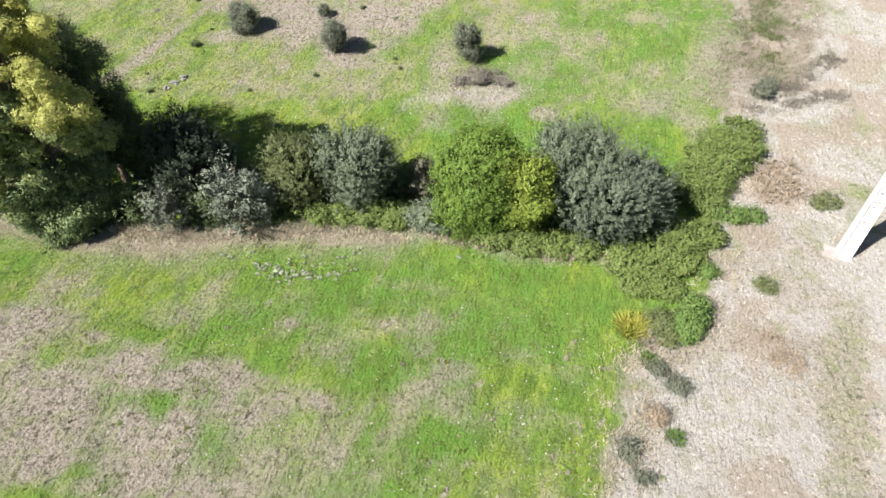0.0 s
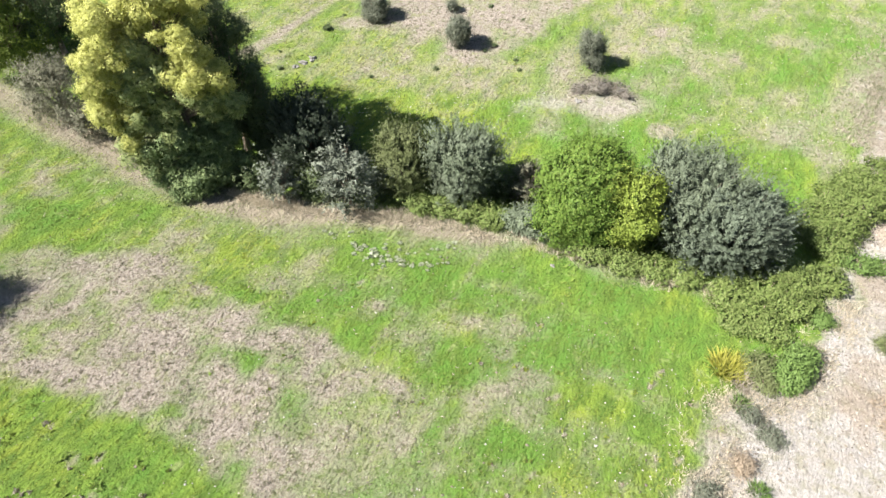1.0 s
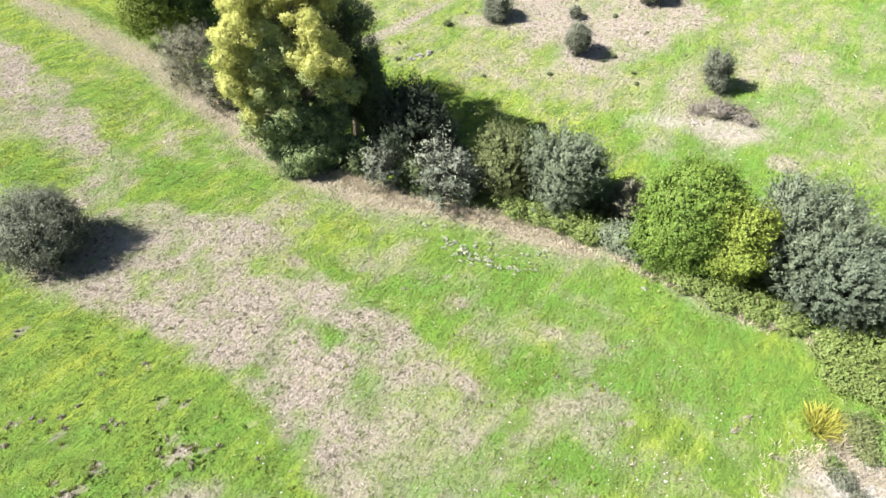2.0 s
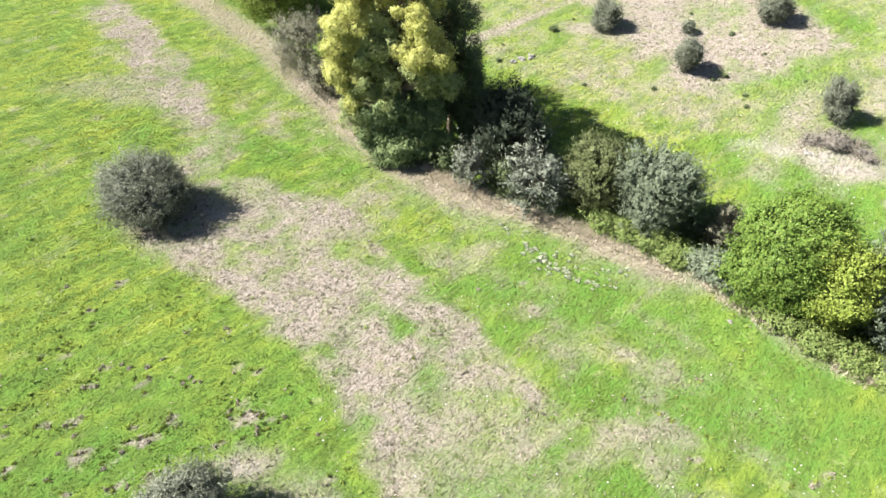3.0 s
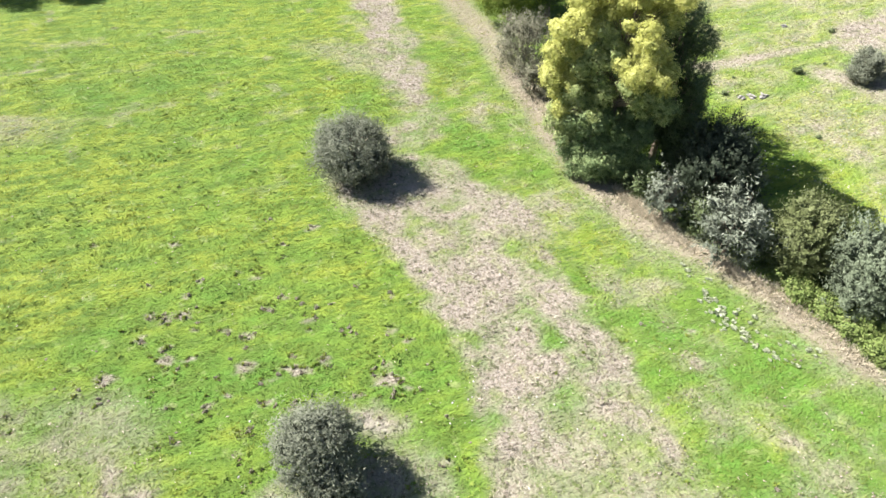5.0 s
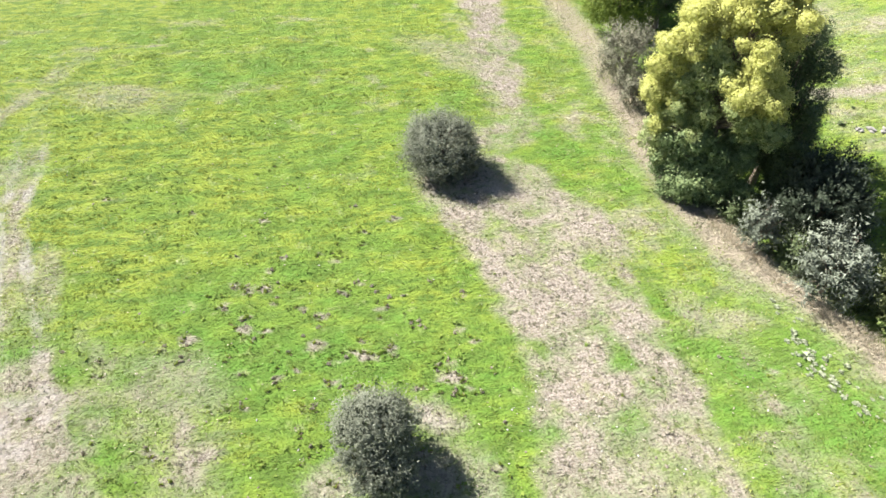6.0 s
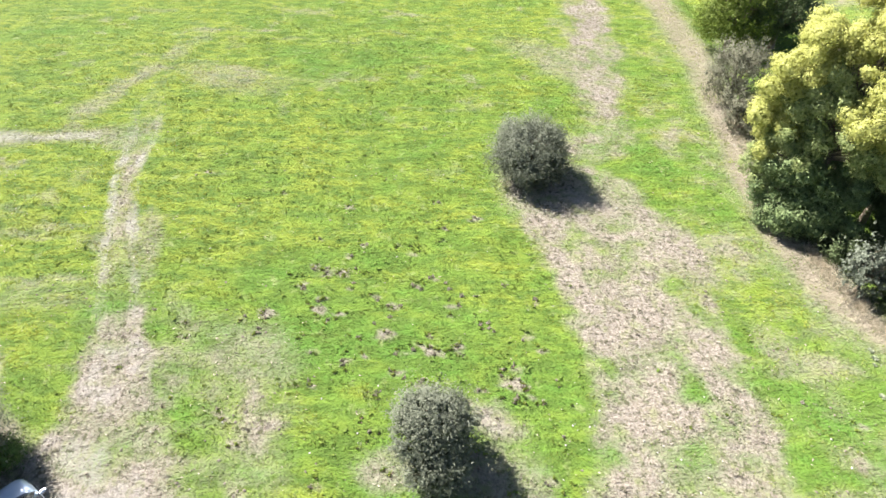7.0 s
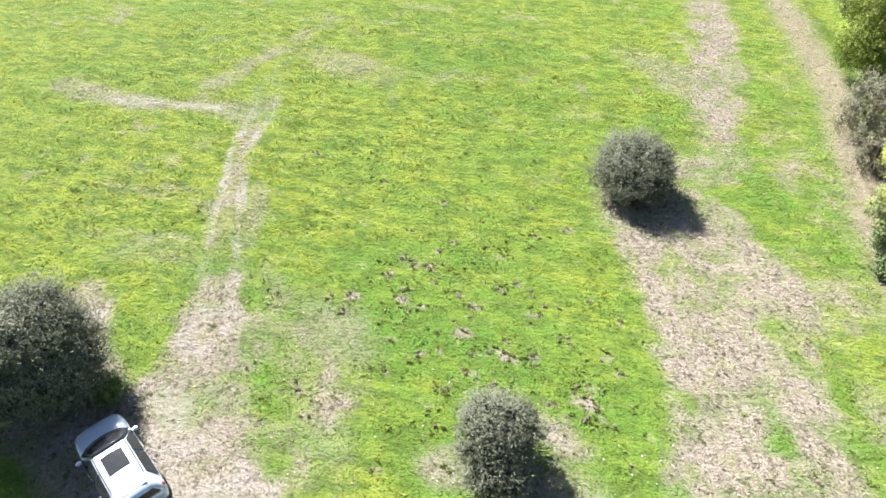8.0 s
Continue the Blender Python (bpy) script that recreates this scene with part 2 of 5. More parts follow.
    for cx, cy, rx, ry, amount in ((-20.0, 2.0, 15.0, 8.5, 0.30), (4.0, 20.5, 4.5, 3.0, 0.55), (5.2, 23.0, 1.4, 0.7, 0.8), (0.8, 17.6, 1.6, 0.9, 0.7), (-0.2, 13.2, 1.2, 0.6, 0.8), (-12.7, 14.9, 1.4, 0.9, 0.9), (-7.0, 20.5, 3.5, 1.2, 0.4), (-29, 22.2, 3, 0.8, 0.5), (8, 45, 8, 6, 0.35)):
        yellow = yellow - 0.6 * amount * patch(cx, cy, rx, ry, 0.0, 0.9)
    # leafy green spots that break the dry strip
    for cx, cy, rx, ry, amount in ((-12.6, 14.8, 0.7, 0.5, 0.8), (-0.2, 13.2, 0.9, 0.5, 0.7), (-27.6, 22.2, 2.6, 1.1, 0.7), (-22.4, 14.0, 1.3, 0.9, 0.35), (-15.0, 11.5, 0.6, 0.4, 0.6), (-8.1, 15.6, 0.5, 0.4, 0.5), (-10.7, 9.7, 0.5, 0.4, 0.5), (-14.3, 9.8, 0.6, 0.4, 0.5)):
        dry = dry * (1 - amount * patch(cx, cy, rx, ry, 0.0, 0.9))
    rosy = np.maximum(0.65 * step(1.5 + 1.4 * step(-30, -40, x), 0.0, line_dist(x, y, TREE_PATH) + 0.5 * wob), 0.6 * patch(-7.8, 19.5, 0.5, 0.4))
    rosy = np.maximum(rosy, 0.5 * patch(-26.5, 16.4, 1.6, 1.0))
    rosy = np.maximum(rosy, 0.7 * patch(21.6, 31.8, 2.2, 2.6))
    rosy = np.maximum(rosy, 0.60 * bank * step(0.50, 0.64, fbm(x, y, 2.6, 3, 27.0)) * step(0.9, 0.3, green_strip))
    rosy = np.maximum(rosy, 0.35 * lane * strip * step(0.0, 0.2, n1 + n2))
    return np.clip(np.stack([dry, bare, yellow, rosy], 1), 0, 1)


# hoof-trodden scars in the meadow: the marked ones, then strays round them
SCAR_RNG = random.Random(21)
SCARS = [(x, y, SCAR_RNG.uniform(0.22, 0.42)) for x, y in (
    (-24.4, -1.8), (-24.6, 0.4), (-22.2, -1.2), (-22.8, -3.9), (-19.7, -1.9), (-18.6, -0.5), (-19.7, 1.8), (-21.4, 2.6), (-20.6, 5.4), (-18.4, 3.6), (-18.7, 3.2), (-17.4, 1.8), (-16.5, 0.4), (-25.7, 6.3), (-25.0, 4.6), (-22.8, 5.1), (-24.1, 1.8),
    (-18.9, 6.5), (-16.0, 7.2), (-15.5, 6.8), (-14.3, 7.5), (-14.9, 7.2), (-21.6, -0.2), (-10.3, 6.8), (-36.2, -6.7), (-25.4, -0.9), (-24.8, -0.2))]
for cx, cy, spread, count in ((-24.6, -0.7, 0.8, 6), (-18.4, 3.6, 0.7, 6), (-15.1, 7.1, 0.7, 7), (-20.0, 1.0, 4.5, 40), (-17, 5.5, 3.5, 20), (-26, 3, 6.0, 26), (3.5, 13.5, 2.5, 22), (0.5, 17.0, 3.0, 10), (-12.0, 12.5, 4.5, 16)):
    SCARS += [(SCAR_RNG.gauss(cx, spread), SCAR_RNG.gauss(cy, spread), SCAR_RNG.uniform(0.08, 0.24)) for _ in range(count)]


# ---- materials ----
def material(name, rough=0.8, metal=0.0):
    m = bpy.data.materials.new(name)
    m.use_nodes = True
    b = m.node_tree.nodes["Principled BSDF"]
    b.inputs["Roughness"].default_value, b.inputs["Metallic"].default_value = rough, metal
    return m, m.node_tree, b


def add(tree, kind, **values):
    n = tree.nodes.new(kind)
    for key, value in values.items():
        n.inputs[key].default_value = value
    return n


def mix(tree, fac, a, b):
    """A colour mix; each of fac, a, b is a socket or a value."""
    n = tree.nodes.new("ShaderNodeMix")
    n.data_type = "RGBA"
    for index, value in ((0, fac), (6, a), (7, b)):
        if isinstance(value, bpy.types.NodeSocket):
            tree.links.new(value, n.inputs[index])
        else:
            n.inputs[index].default_value = value
    return n.outputs[2]


def ramp(tree, socket, lo, hi):
    n = tree.nodes.new("ShaderNodeMapRange")
    n.inputs[1].default_value, n.inputs[2].default_value = lo, hi
    n.interpolation_type = "SMOOTHSTEP"
    tree.links.new(socket, n.inputs[0])
    return n.outputs[0]


def noise_out(tree, scale, detail=4.0, rough=0.6, coord=None):
    n = add(tree, "ShaderNodeTexNoise", Scale=scale, Detail=detail, Roughness=rough)
    if coord is None:
        coord = tree.nodes.new("ShaderNodeTexCoord").outputs["Object"]
    tree.links.new(coord, n.inputs["Vector"])
    return n.outputs[0]


def plain(name, colour, rough=0.6, metal=0.0, scale=6.0, spread=0.12, bump=0.0, coat=0.0):
    """A surface of one colour with wear at two scales."""
    m, t, b = material(name, rough, metal)
    big, fine = noise_out(t, scale), noise_out(t, scale * 9)
    dark = tuple(c * (1 - spread) for c in colour) + (1,)
    light = tuple(min(1, c * (1 + spread)) for c in colour) + (1,)
    c = mix(t, ramp(t, big, 0.3, 0.7), dark, light)
    c = mix(t, ramp(t, fine, 0.55, 0.8), c, dark)
    t.links.new(c, b.inputs["Base Color"])
    b.inputs["Coat Weight"].default_value = coat
    if bump:
        bn = add(t, "ShaderNodeBump", Strength=bump, Distance=0.02)
        t.links.new(fine, bn.inputs["Height"])
        t.links.new(bn.outputs[0], b.inputs["Normal"])
    return m


def ground_material():
    m, t, b = material("meadow_ground", 0.95)
    b.inputs["Specular IOR Level"].default_value = 0.12
    b.inputs["Diffuse Roughness"].default_value = 0.28
    at = t.nodes.new("ShaderNodeAttribute")
    at.attribute_name = "cover"
    sep = t.nodes.new("ShaderNodeSeparateColor")
    t.links.new(at.outputs["Color"], sep.inputs[0])
    # everything leans along the old plough lines
    lie = add(t, "ShaderNodeMapping", Rotation=(0, 0, radians(72.5)), Scale=(2.4, 1.0, 1.0))
    lie.vector_type = "TEXTURE"
    t.links.new(t.nodes.new("ShaderNodeTexCoord").outputs["Object"], lie.inputs["Vector"])
    n_mid, n_clump, n_fine, n_grit = noise_out(t, 1.1, 6, 0.65), noise_out(t, 3.0, 4, 0.65), noise_out(t, 7.0, 5, 0.7), noise_out(t, 24.0, 3, 0.6)
    n_sward, n_ridge = noise_out(t, 1.5, 5, 0.6, lie.outputs[0]), noise_out(t, 4.5, 4, 0.6, lie.outputs[0])
    # grass between blue-green and yellow-green
    grass = mix(t, sep.outputs[2], (0.092, 0.182, 0.030, 1), (0.190, 0.240, 0.036, 1))
    grass = mix(t, ramp(t, n_sward, 0.42, 0.64), grass, (0.085, 0.142, 0.026, 1))
    grass = mix(t, ramp(t, n_ridge, 0.52, 0.70), grass, (0.075, 0.130, 0.022, 1))
    grass = mix(t, ramp(t, n_fine, 0.55, 0.70), grass, (0.080, 0.122, 0.026, 1))
    grass = mix(t, ramp(t, n_mid, 0.56, 0.72), grass, (0.190, 0.236, 0.085, 1))
    grass = mix(t, ramp(t, n_grit, 0.68, 0.82), grass, (0.25, 0.28, 0.12, 1))
    straw = mix(t, ramp(t, n_fine, 0.40, 0.64), (0.305, 0.270, 0.232, 1), (0.185, 0.158, 0.128, 1))
    straw = mix(t, ramp(t, n_clump, 0.50, 0.66), straw, (0.095, 0.088, 0.058, 1))
    straw = mix(t, ramp(t, n_grit, 0.64, 0.80), straw, (0.38, 0.35, 0.29, 1))
    straw = mix(t, ramp(t, n_mid, 0.5, 0.70), straw, (0.19, 0.20, 0.105, 1))
    soil = mix(t, ramp(t, n_fine, 0.40, 0.66), (0.345, 0.328, 0.310, 1), (0.268, 0.248, 0.226, 1))
    soil = mix(t, ramp(t, n_mid, 0.48, 0.66), soil, (0.250, 0.238, 0.190, 1))
    soil = mix(t, ramp(t, n_clump, 0.54, 0.70), soil, (0.225, 0.205, 0.175, 1))
    soil = mix(t, ramp(t, n_grit, 0.66, 0.82), soil, (0.19, 0.165, 0.130, 1))
    rosy = mix(t, n_fine, (0.285, 0.240, 0.195, 1), (0.205, 0.170, 0.130, 1))

    def edge(socket, amount):
        k = t.nodes.new("ShaderNodeMath")
        k.operation = "MULTIPLY_ADD"
        t.links.new(n_fine, k.inputs[0])
        k.inputs[1].default_value = amount
        s = t.nodes.new("ShaderNodeMath")
        s.operation = "ADD"
        k.inputs[2].default_value = -amount / 2
        t.links.new(k.outputs[0], s.inputs[0])
        t.links.new(socket, s.inputs[1])
        return ramp(t, s.outputs[0], 0.12, 0.88)

    c = mix(t, edge(sep.outputs[0], 0.65), grass, straw)
    c = mix(t, edge(sep.outputs[1], 0.7), c, soil)
    c = mix(t, edge(at.outputs["Alpha"], 0.5), c, rosy)
    t.links.new(c, b.inputs["Base Color"])
    b0 = add(t, "ShaderNodeBump", Strength=1.0, Distance=0.40)
    t.links.new(n_ridge, b0.inputs["Height"])
    bn = add(t, "ShaderNodeBump", Strength=0.9, Distance=0.16)
    t.links.new(n_fine, bn.inputs["Height"])
    t.links.new(b0.outputs[0], bn.inputs["Normal"])
    b2 = add(t, "ShaderNodeBump", Strength=0.7, Distance=0.03)
    t.links.new(n_grit, b2.inputs["Height"])
    t.links.new(bn.outputs[0], b2.inputs["Normal"])
    t.links.new(b2.outputs[0], b.inputs["Normal"])
    return m


def leaf_material(name, dark, light, tip, through_light=0.25, rough=0.55):
    """Leaves: tone (0..1) goes from dark to light, islands vary, tip is a second tint."""
    m, t, b = material(name, rough)
    b.inputs["Specular IOR Level"].default_value = 0.12
    at = t.nodes.new("ShaderNodeAttribute")
    at.attribute_name = "tone"
    geo = t.nodes.new("ShaderNodeNewGeometry")
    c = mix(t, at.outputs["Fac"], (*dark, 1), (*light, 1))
    c = mix(t, ramp(t, geo.outputs["Random Per Island"], 0.45, 1.25), c, (*tip, 1))
    t.links.new(c, b.inputs["Base Color"])
    tr = t.nodes.new("ShaderNodeBsdfTranslucent")
    t.links.new(c, tr.inputs[0])
    mx = t.nodes.new("ShaderNodeMixShader")
    mx.inputs[0].default_value = through_light
    t.links.new(b.outputs[0], mx.inputs[1])
    t.links.new(tr.outputs[0], mx.inputs[2])
    t.links.new(mx.outputs[0], t.nodes["Material Output"].inputs[0])
    return m


def tuft_material():
    """Blades of grass and straw, tinted by what grows at their spot."""
    m, t, b = material("grass_blades", 0.9)
    b.inputs["Specular IOR Level"].default_value = 0.08
    b.inputs["Diffuse Roughness"].default_value = 0.28
    at = t.nodes.new("ShaderNodeAttribute")
    at.attribute_name = "tone"
    sep = t.nodes.new("ShaderNodeSeparateColor")
    t.links.new(at.outputs["Color"], sep.inputs[0])
    geo = t.nodes.new("ShaderNodeNewGeometry")
    green = mix(t, sep.outputs[2], (0.140, 0.208, 0.048, 1), (0.256, 0.288, 0.054, 1))
    green = mix(t, at.outputs["Alpha"], green, (0.116, 0.154, 0.032, 1))
    straw = mix(t, geo.outputs["Random Per Island"], (0.350, 0.308, 0.266, 1), (0.225, 0.194, 0.158, 1))
    c = mix(t, ramp(t, sep.outputs[0], 0.2, 0.8), green, straw)
    c = mix(t, ramp(t, sep.outputs[1], 0.3, 0.9), c, (0.47, 0.44, 0.40, 1))
    t.links.new(c, b.inputs["Base Color"])
    tr = t.nodes.new("ShaderNodeBsdfTranslucent")
    t.links.new(c, tr.inputs[0])
    mx = t.nodes.new("ShaderNodeMixShader")
    mx.inputs[0].default_value = 0.32
    t.links.new(b.outputs[0], mx.inputs[1])
    t.links.new(tr.outputs[0], mx.inputs[2])
    t.links.new(mx.outputs[0], t.nodes["Material Output"].inputs[0])
    return m


GROUND, BLADES = ground_material(), tuft_material()
BARK = plain("bark", (0.16, 0.125, 0.095), 0.9, scale=8, spread=0.35, bump=0.6)
TWIG = plain("dry_twigs", (0.27, 0.215, 0.16), 0.9, scale=8, spread=0.3)
OLIVE = leaf_material("olive_leaves", (0.050, 0.060, 0.038), (0.165, 0.178, 0.130), (0.225, 0.24, 0.19), 0.38)
SILVER = leaf_material("silver_leaves", (0.040, 0.050, 0.034), (0.130, 0.146, 0.112), (0.19, 0.21, 0.168), 0.12)
WILLOW = leaf_material("willow_leaves", (0.042, 0.056, 0.032), (0.124, 0.150, 0.098), (0.172, 0.200, 0.142), 0.12)
BROWNISH = leaf_material("brownish_leaves", (0.044, 0.056, 0.022), (0.120, 0.140, 0.058), (0.16, 0.178, 0.085), 0.15)
BRIGHT = leaf_material("bright_green_leaves", (0.028, 0.058, 0.011), (0.098, 0.162, 0.028), (0.160, 0.205, 0.046), 0.2)
YELLOWISH = leaf_material("yellow_green_leaves", (0.056, 0.090, 0.016), (0.150, 0.196, 0.034), (0.205, 0.24, 0.05), 0.2)
WATTLE = leaf_material("wattle_blossom", (0.230, 0.265, 0.085), (0.470, 0.475, 0.150), (0.55, 0.53, 0.21), 0.45)
FERNY = leaf_material("wattle_leaves", (0.140, 0.190, 0.080), (0.320, 0.370, 0.155), (0.42, 0.45, 0.20), 0.42)
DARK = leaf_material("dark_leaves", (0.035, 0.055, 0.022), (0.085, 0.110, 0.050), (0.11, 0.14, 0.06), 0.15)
BRAMBLE = leaf_material("bramble_leaves", (0.052, 0.088, 0.022), (0.132, 0.178, 0.050), (0.190, 0.212, 0.082), 0.22)
SHRUB = leaf_material("dark_green_shrub_leaves", (0.045, 0.080, 0.022), (0.105, 0.165, 0.045), (0.14, 0.20, 0.06), 0.2)
STRAW = leaf_material("straw", (0.21, 0.18, 0.14), (0.35, 0.308, 0.25), (0.42, 0.372, 0.31), 0.25)
FRINGE = leaf_material("pale_straw", (0.29, 0.25, 0.185), (0.47, 0.42, 0.325), (0.54, 0.49, 0.39), 0.3)
GOLD = leaf_material("golden_grass", (0.22, 0.225, 0.042), (0.37, 0.36, 0.070), (0.38, 0.37, 0.11), 0.3)
RUST = leaf_material("rusty_leaves", (0.20, 0.16, 0.115), (0.28, 0.225, 0.165), (0.31, 0.255, 0.195), 0.25)
DEAD = leaf_material("dead_scrub", (0.085, 0.076, 0.062), (0.165, 0.148, 0.125), (0.23, 0.21, 0.18), 0.1)
# grey-green leaves with the big tree's shade painted into their colour
SHADE = leaf_material("shaded_grey_green_leaves", (0.014, 0.021, 0.012), (0.036, 0.048, 0.030), (0.070, 0.084, 0.060), 0.1)
HOARY = leaf_material("hoary_leaves", (0.032, 0.045, 0.028), (0.102, 0.126, 0.088), (0.150, 0.176, 0.130), 0.15)
DRAB = leaf_material("drab_twig_leaves", (0.075, 0.074, 0.048), (0.155, 0.155, 0.105), (0.21, 0.20, 0.15), 0.12)
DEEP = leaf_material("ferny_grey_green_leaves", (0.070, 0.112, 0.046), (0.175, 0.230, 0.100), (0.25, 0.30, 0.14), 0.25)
PEBBLE = plain("whitish_pebbles", (0.31, 0.30, 0.275), 0.9, scale=5, spread=0.2)
STONE = plain("pale_limestone", (0.17, 0.163, 0.15), 0.9, scale=5, spread=0.25, bump=0.5)
CONCRETE = plain("white_concrete", (0.42, 0.417, 0.405), 0.85, scale=2.5, spread=0.07, bump=0.2)
FOOTING = plain("footing_concrete", (0.27, 0.245, 0.232), 0.9, scale=3, spread=0.2, bump=0.5)


# ---- mesh helpers ----
def part(name, bm, mat, parent=None, label=""):
    me = bpy.data.meshes.new(name)
    bm.to_mesh(me)
    bm.free()
    me.materials.append(mat)
    ob = new(name, me)
    ob.parent = parent
    return tagged(ob, label) if label else ob


def quads(name, verts, mat, parent=None, tone=None, colour=None, corners=4):
    """One mesh of loose polygons: verts is rows of corners points, face by face."""
    verts = np.asarray(verts, np.float32).reshape(-1, 3)
    nf = len(verts) // corners
    me = bpy.data.meshes.new(name)
    me.vertices.add(len(verts))
    me.vertices.foreach_set("co", verts.ravel())
    me.loops.add(len(verts))
    me.loops.foreach_set("vertex_index", np.arange(len(verts), dtype=np.int32))
    me.polygons.add(nf)
    me.polygons.foreach_set("loop_start", np.arange(nf, dtype=np.int32) * corners)
    me.polygons.foreach_set("loop_total", np.full(nf, corners, np.int32))
    if tone is not None:
        me.attributes.new("tone", "FLOAT", "FACE").data.foreach_set("value", np.asarray(tone, np.float32))
    if colour is not None:
        me.attributes.new("tone", "FLOAT_COLOR", "FACE").data.foreach_set("color", np.asarray(colour, np.float32).ravel())
    me.update(calc_edges=True)
    me.validate()
    me.materials.append(mat)
    ob = new(name, me)
    ob.parent = parent
    return ob


def unit(v):
    return v / np.maximum(np.linalg.norm(v, axis=-1, keepdims=True), 1e-9)


def leaves(p, d, length, width, rng):
    """Diamond leaves from base points p along d."""
    side = unit(np.cross(d, rng.normal(size=d.shape)))
    up = np.cross(side, d)
    L, W = length[:, None], width[:, None]
    mid = p + d * L * 0.45 + up * L * 0.10
    return np.stack([p, mid - side * W / 2, p + d * L, mid + side * W / 2], 1)


def tube(bm, pts, radii, sides=7):
    """A tapered limb along points."""
    rings = []
    for k, (p, r) in enumerate(zip(pts, radii)):
        p = Vector(p)
        a = Vector(pts[max(k - 1, 0)])
        b = Vector(pts[min(k + 1, len(pts) - 1)])
        d = (b - a).normalized()
        s = d.orthogonal().normalized()
        t = d.cross(s)
        rings.append([bm.verts.new(p + (s * math.cos(2 * math.pi * i / sides) + t * math.sin(2 * math.pi * i / sides)) * r) for i in range(sides)])
    for a, b in zip(rings[:-1], rings[1:]):
        for i in range(sides):
            bm.faces.new((a[i], a[(i + 1) % sides], b[(i + 1) % sides], b[i]))
    bm.faces.new(rings[-1])


def crown_points(lobes, n, rng, depth=0.4, rough=0.45, gap=0.30, freq=1.1):
    """Points and outward ways near the surface of a heap of ellipsoids, with hollows and gaps."""
    lobes = np.array(lobes, float)
    c, r = lobes[:, :3], lobes[:, 3:6]
    area = (r[:, 0] * r[:, 1] + r[:, 0] * r[:, 2] + r[:, 1] * r[:, 2])
    pick = rng.choice(len(lobes), size=n * 3, p=area / area.sum())
    d = unit(rng.normal(size=(n * 3, 3)))
    seed = rng.random(3) * 40
    lump = vnoise(d * 2.3 + pick[:, None] * 3.7 + seed)
    f = (1 - depth * rng.random(n * 3) ** 1.8) * (1 - rough / 2 + rough * lump)
    p = c[pick] + d * r[pick] * f[:, None]
    keep = p[:, 2] > 0.05
    for k in range(len(lobes)):
        q = np.linalg.norm((p - c[k]) / r[k], axis=1)
        keep &= ~((q < 0.62) & (pick != k))
    keep &= vnoise(p * freq + seed) > gap * rng.random(n * 3) ** 0.5
    idx = np.nonzero(keep)[0][:n]
    return p[idx], unit(d[idx] / r[pick[idx]])


def foliage(name, lobes, n, mat, parent, seed, spray=0.45, leaf=0.11, wide=0.05, per=12, up=0.3, loose=0.55, depth=0.5, rough=0.45, gap=0.3, top_light=0.35, freq=1.1, inner_shade=0.6, facing=0.35, stray=0.35, flare=0.6, sunk=0.6, vary=0.4):
    """A crown of n sprays over the lobes; each spray is a small puff of leaves that face outwards."""
    rng = np.random.default_rng(seed)
    p, o = crown_points(lobes, n, rng, depth, rough, gap, freq)
    n = len(p)
    stem = unit(o + np.array([0, 0, up]) + rng.normal(size=(n, 3)) * stray)
    length = spray * (0.6 + 0.8 * rng.random(n)) * np.where(rng.random(n) < 0.14, 1.9, 1.0)
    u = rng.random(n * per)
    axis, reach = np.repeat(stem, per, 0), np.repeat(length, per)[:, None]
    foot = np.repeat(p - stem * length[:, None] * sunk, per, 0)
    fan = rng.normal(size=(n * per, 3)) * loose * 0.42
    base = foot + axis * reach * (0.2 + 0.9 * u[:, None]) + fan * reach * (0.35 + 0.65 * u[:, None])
    face = unit(unit(base - foot) + facing * np.repeat(o, per, 0) + rng.normal(size=(n * per, 3)) * 0.33)
    d = axis * (1.1 - loose) + rng.normal(size=(n * per, 3)) * flare
    d = unit(d - face * (d * face).sum(1, keepdims=True) * 0.85)
    side = unit(np.cross(d, face))
    L = (leaf * (0.7 + 0.6 * rng.random(n * per)))[:, None]
    W = L * (0.62 * wide / leaf)
    v = np.stack([base - side * W, base + side * W, base + d * L * 1.25], 1)
    # light painted into the leaf tone: paler towards the top of the crown
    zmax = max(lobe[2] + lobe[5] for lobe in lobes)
    # shade painted into each spray: leaves darken from the tip to its foot
    tone = np.repeat(0.5 + vary * (rng.random(n) - 0.5) + top_light * (p[:, 2] / zmax - 0.5), per) + inner_shade * (u - 0.5)
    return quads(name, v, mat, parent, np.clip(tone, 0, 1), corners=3)


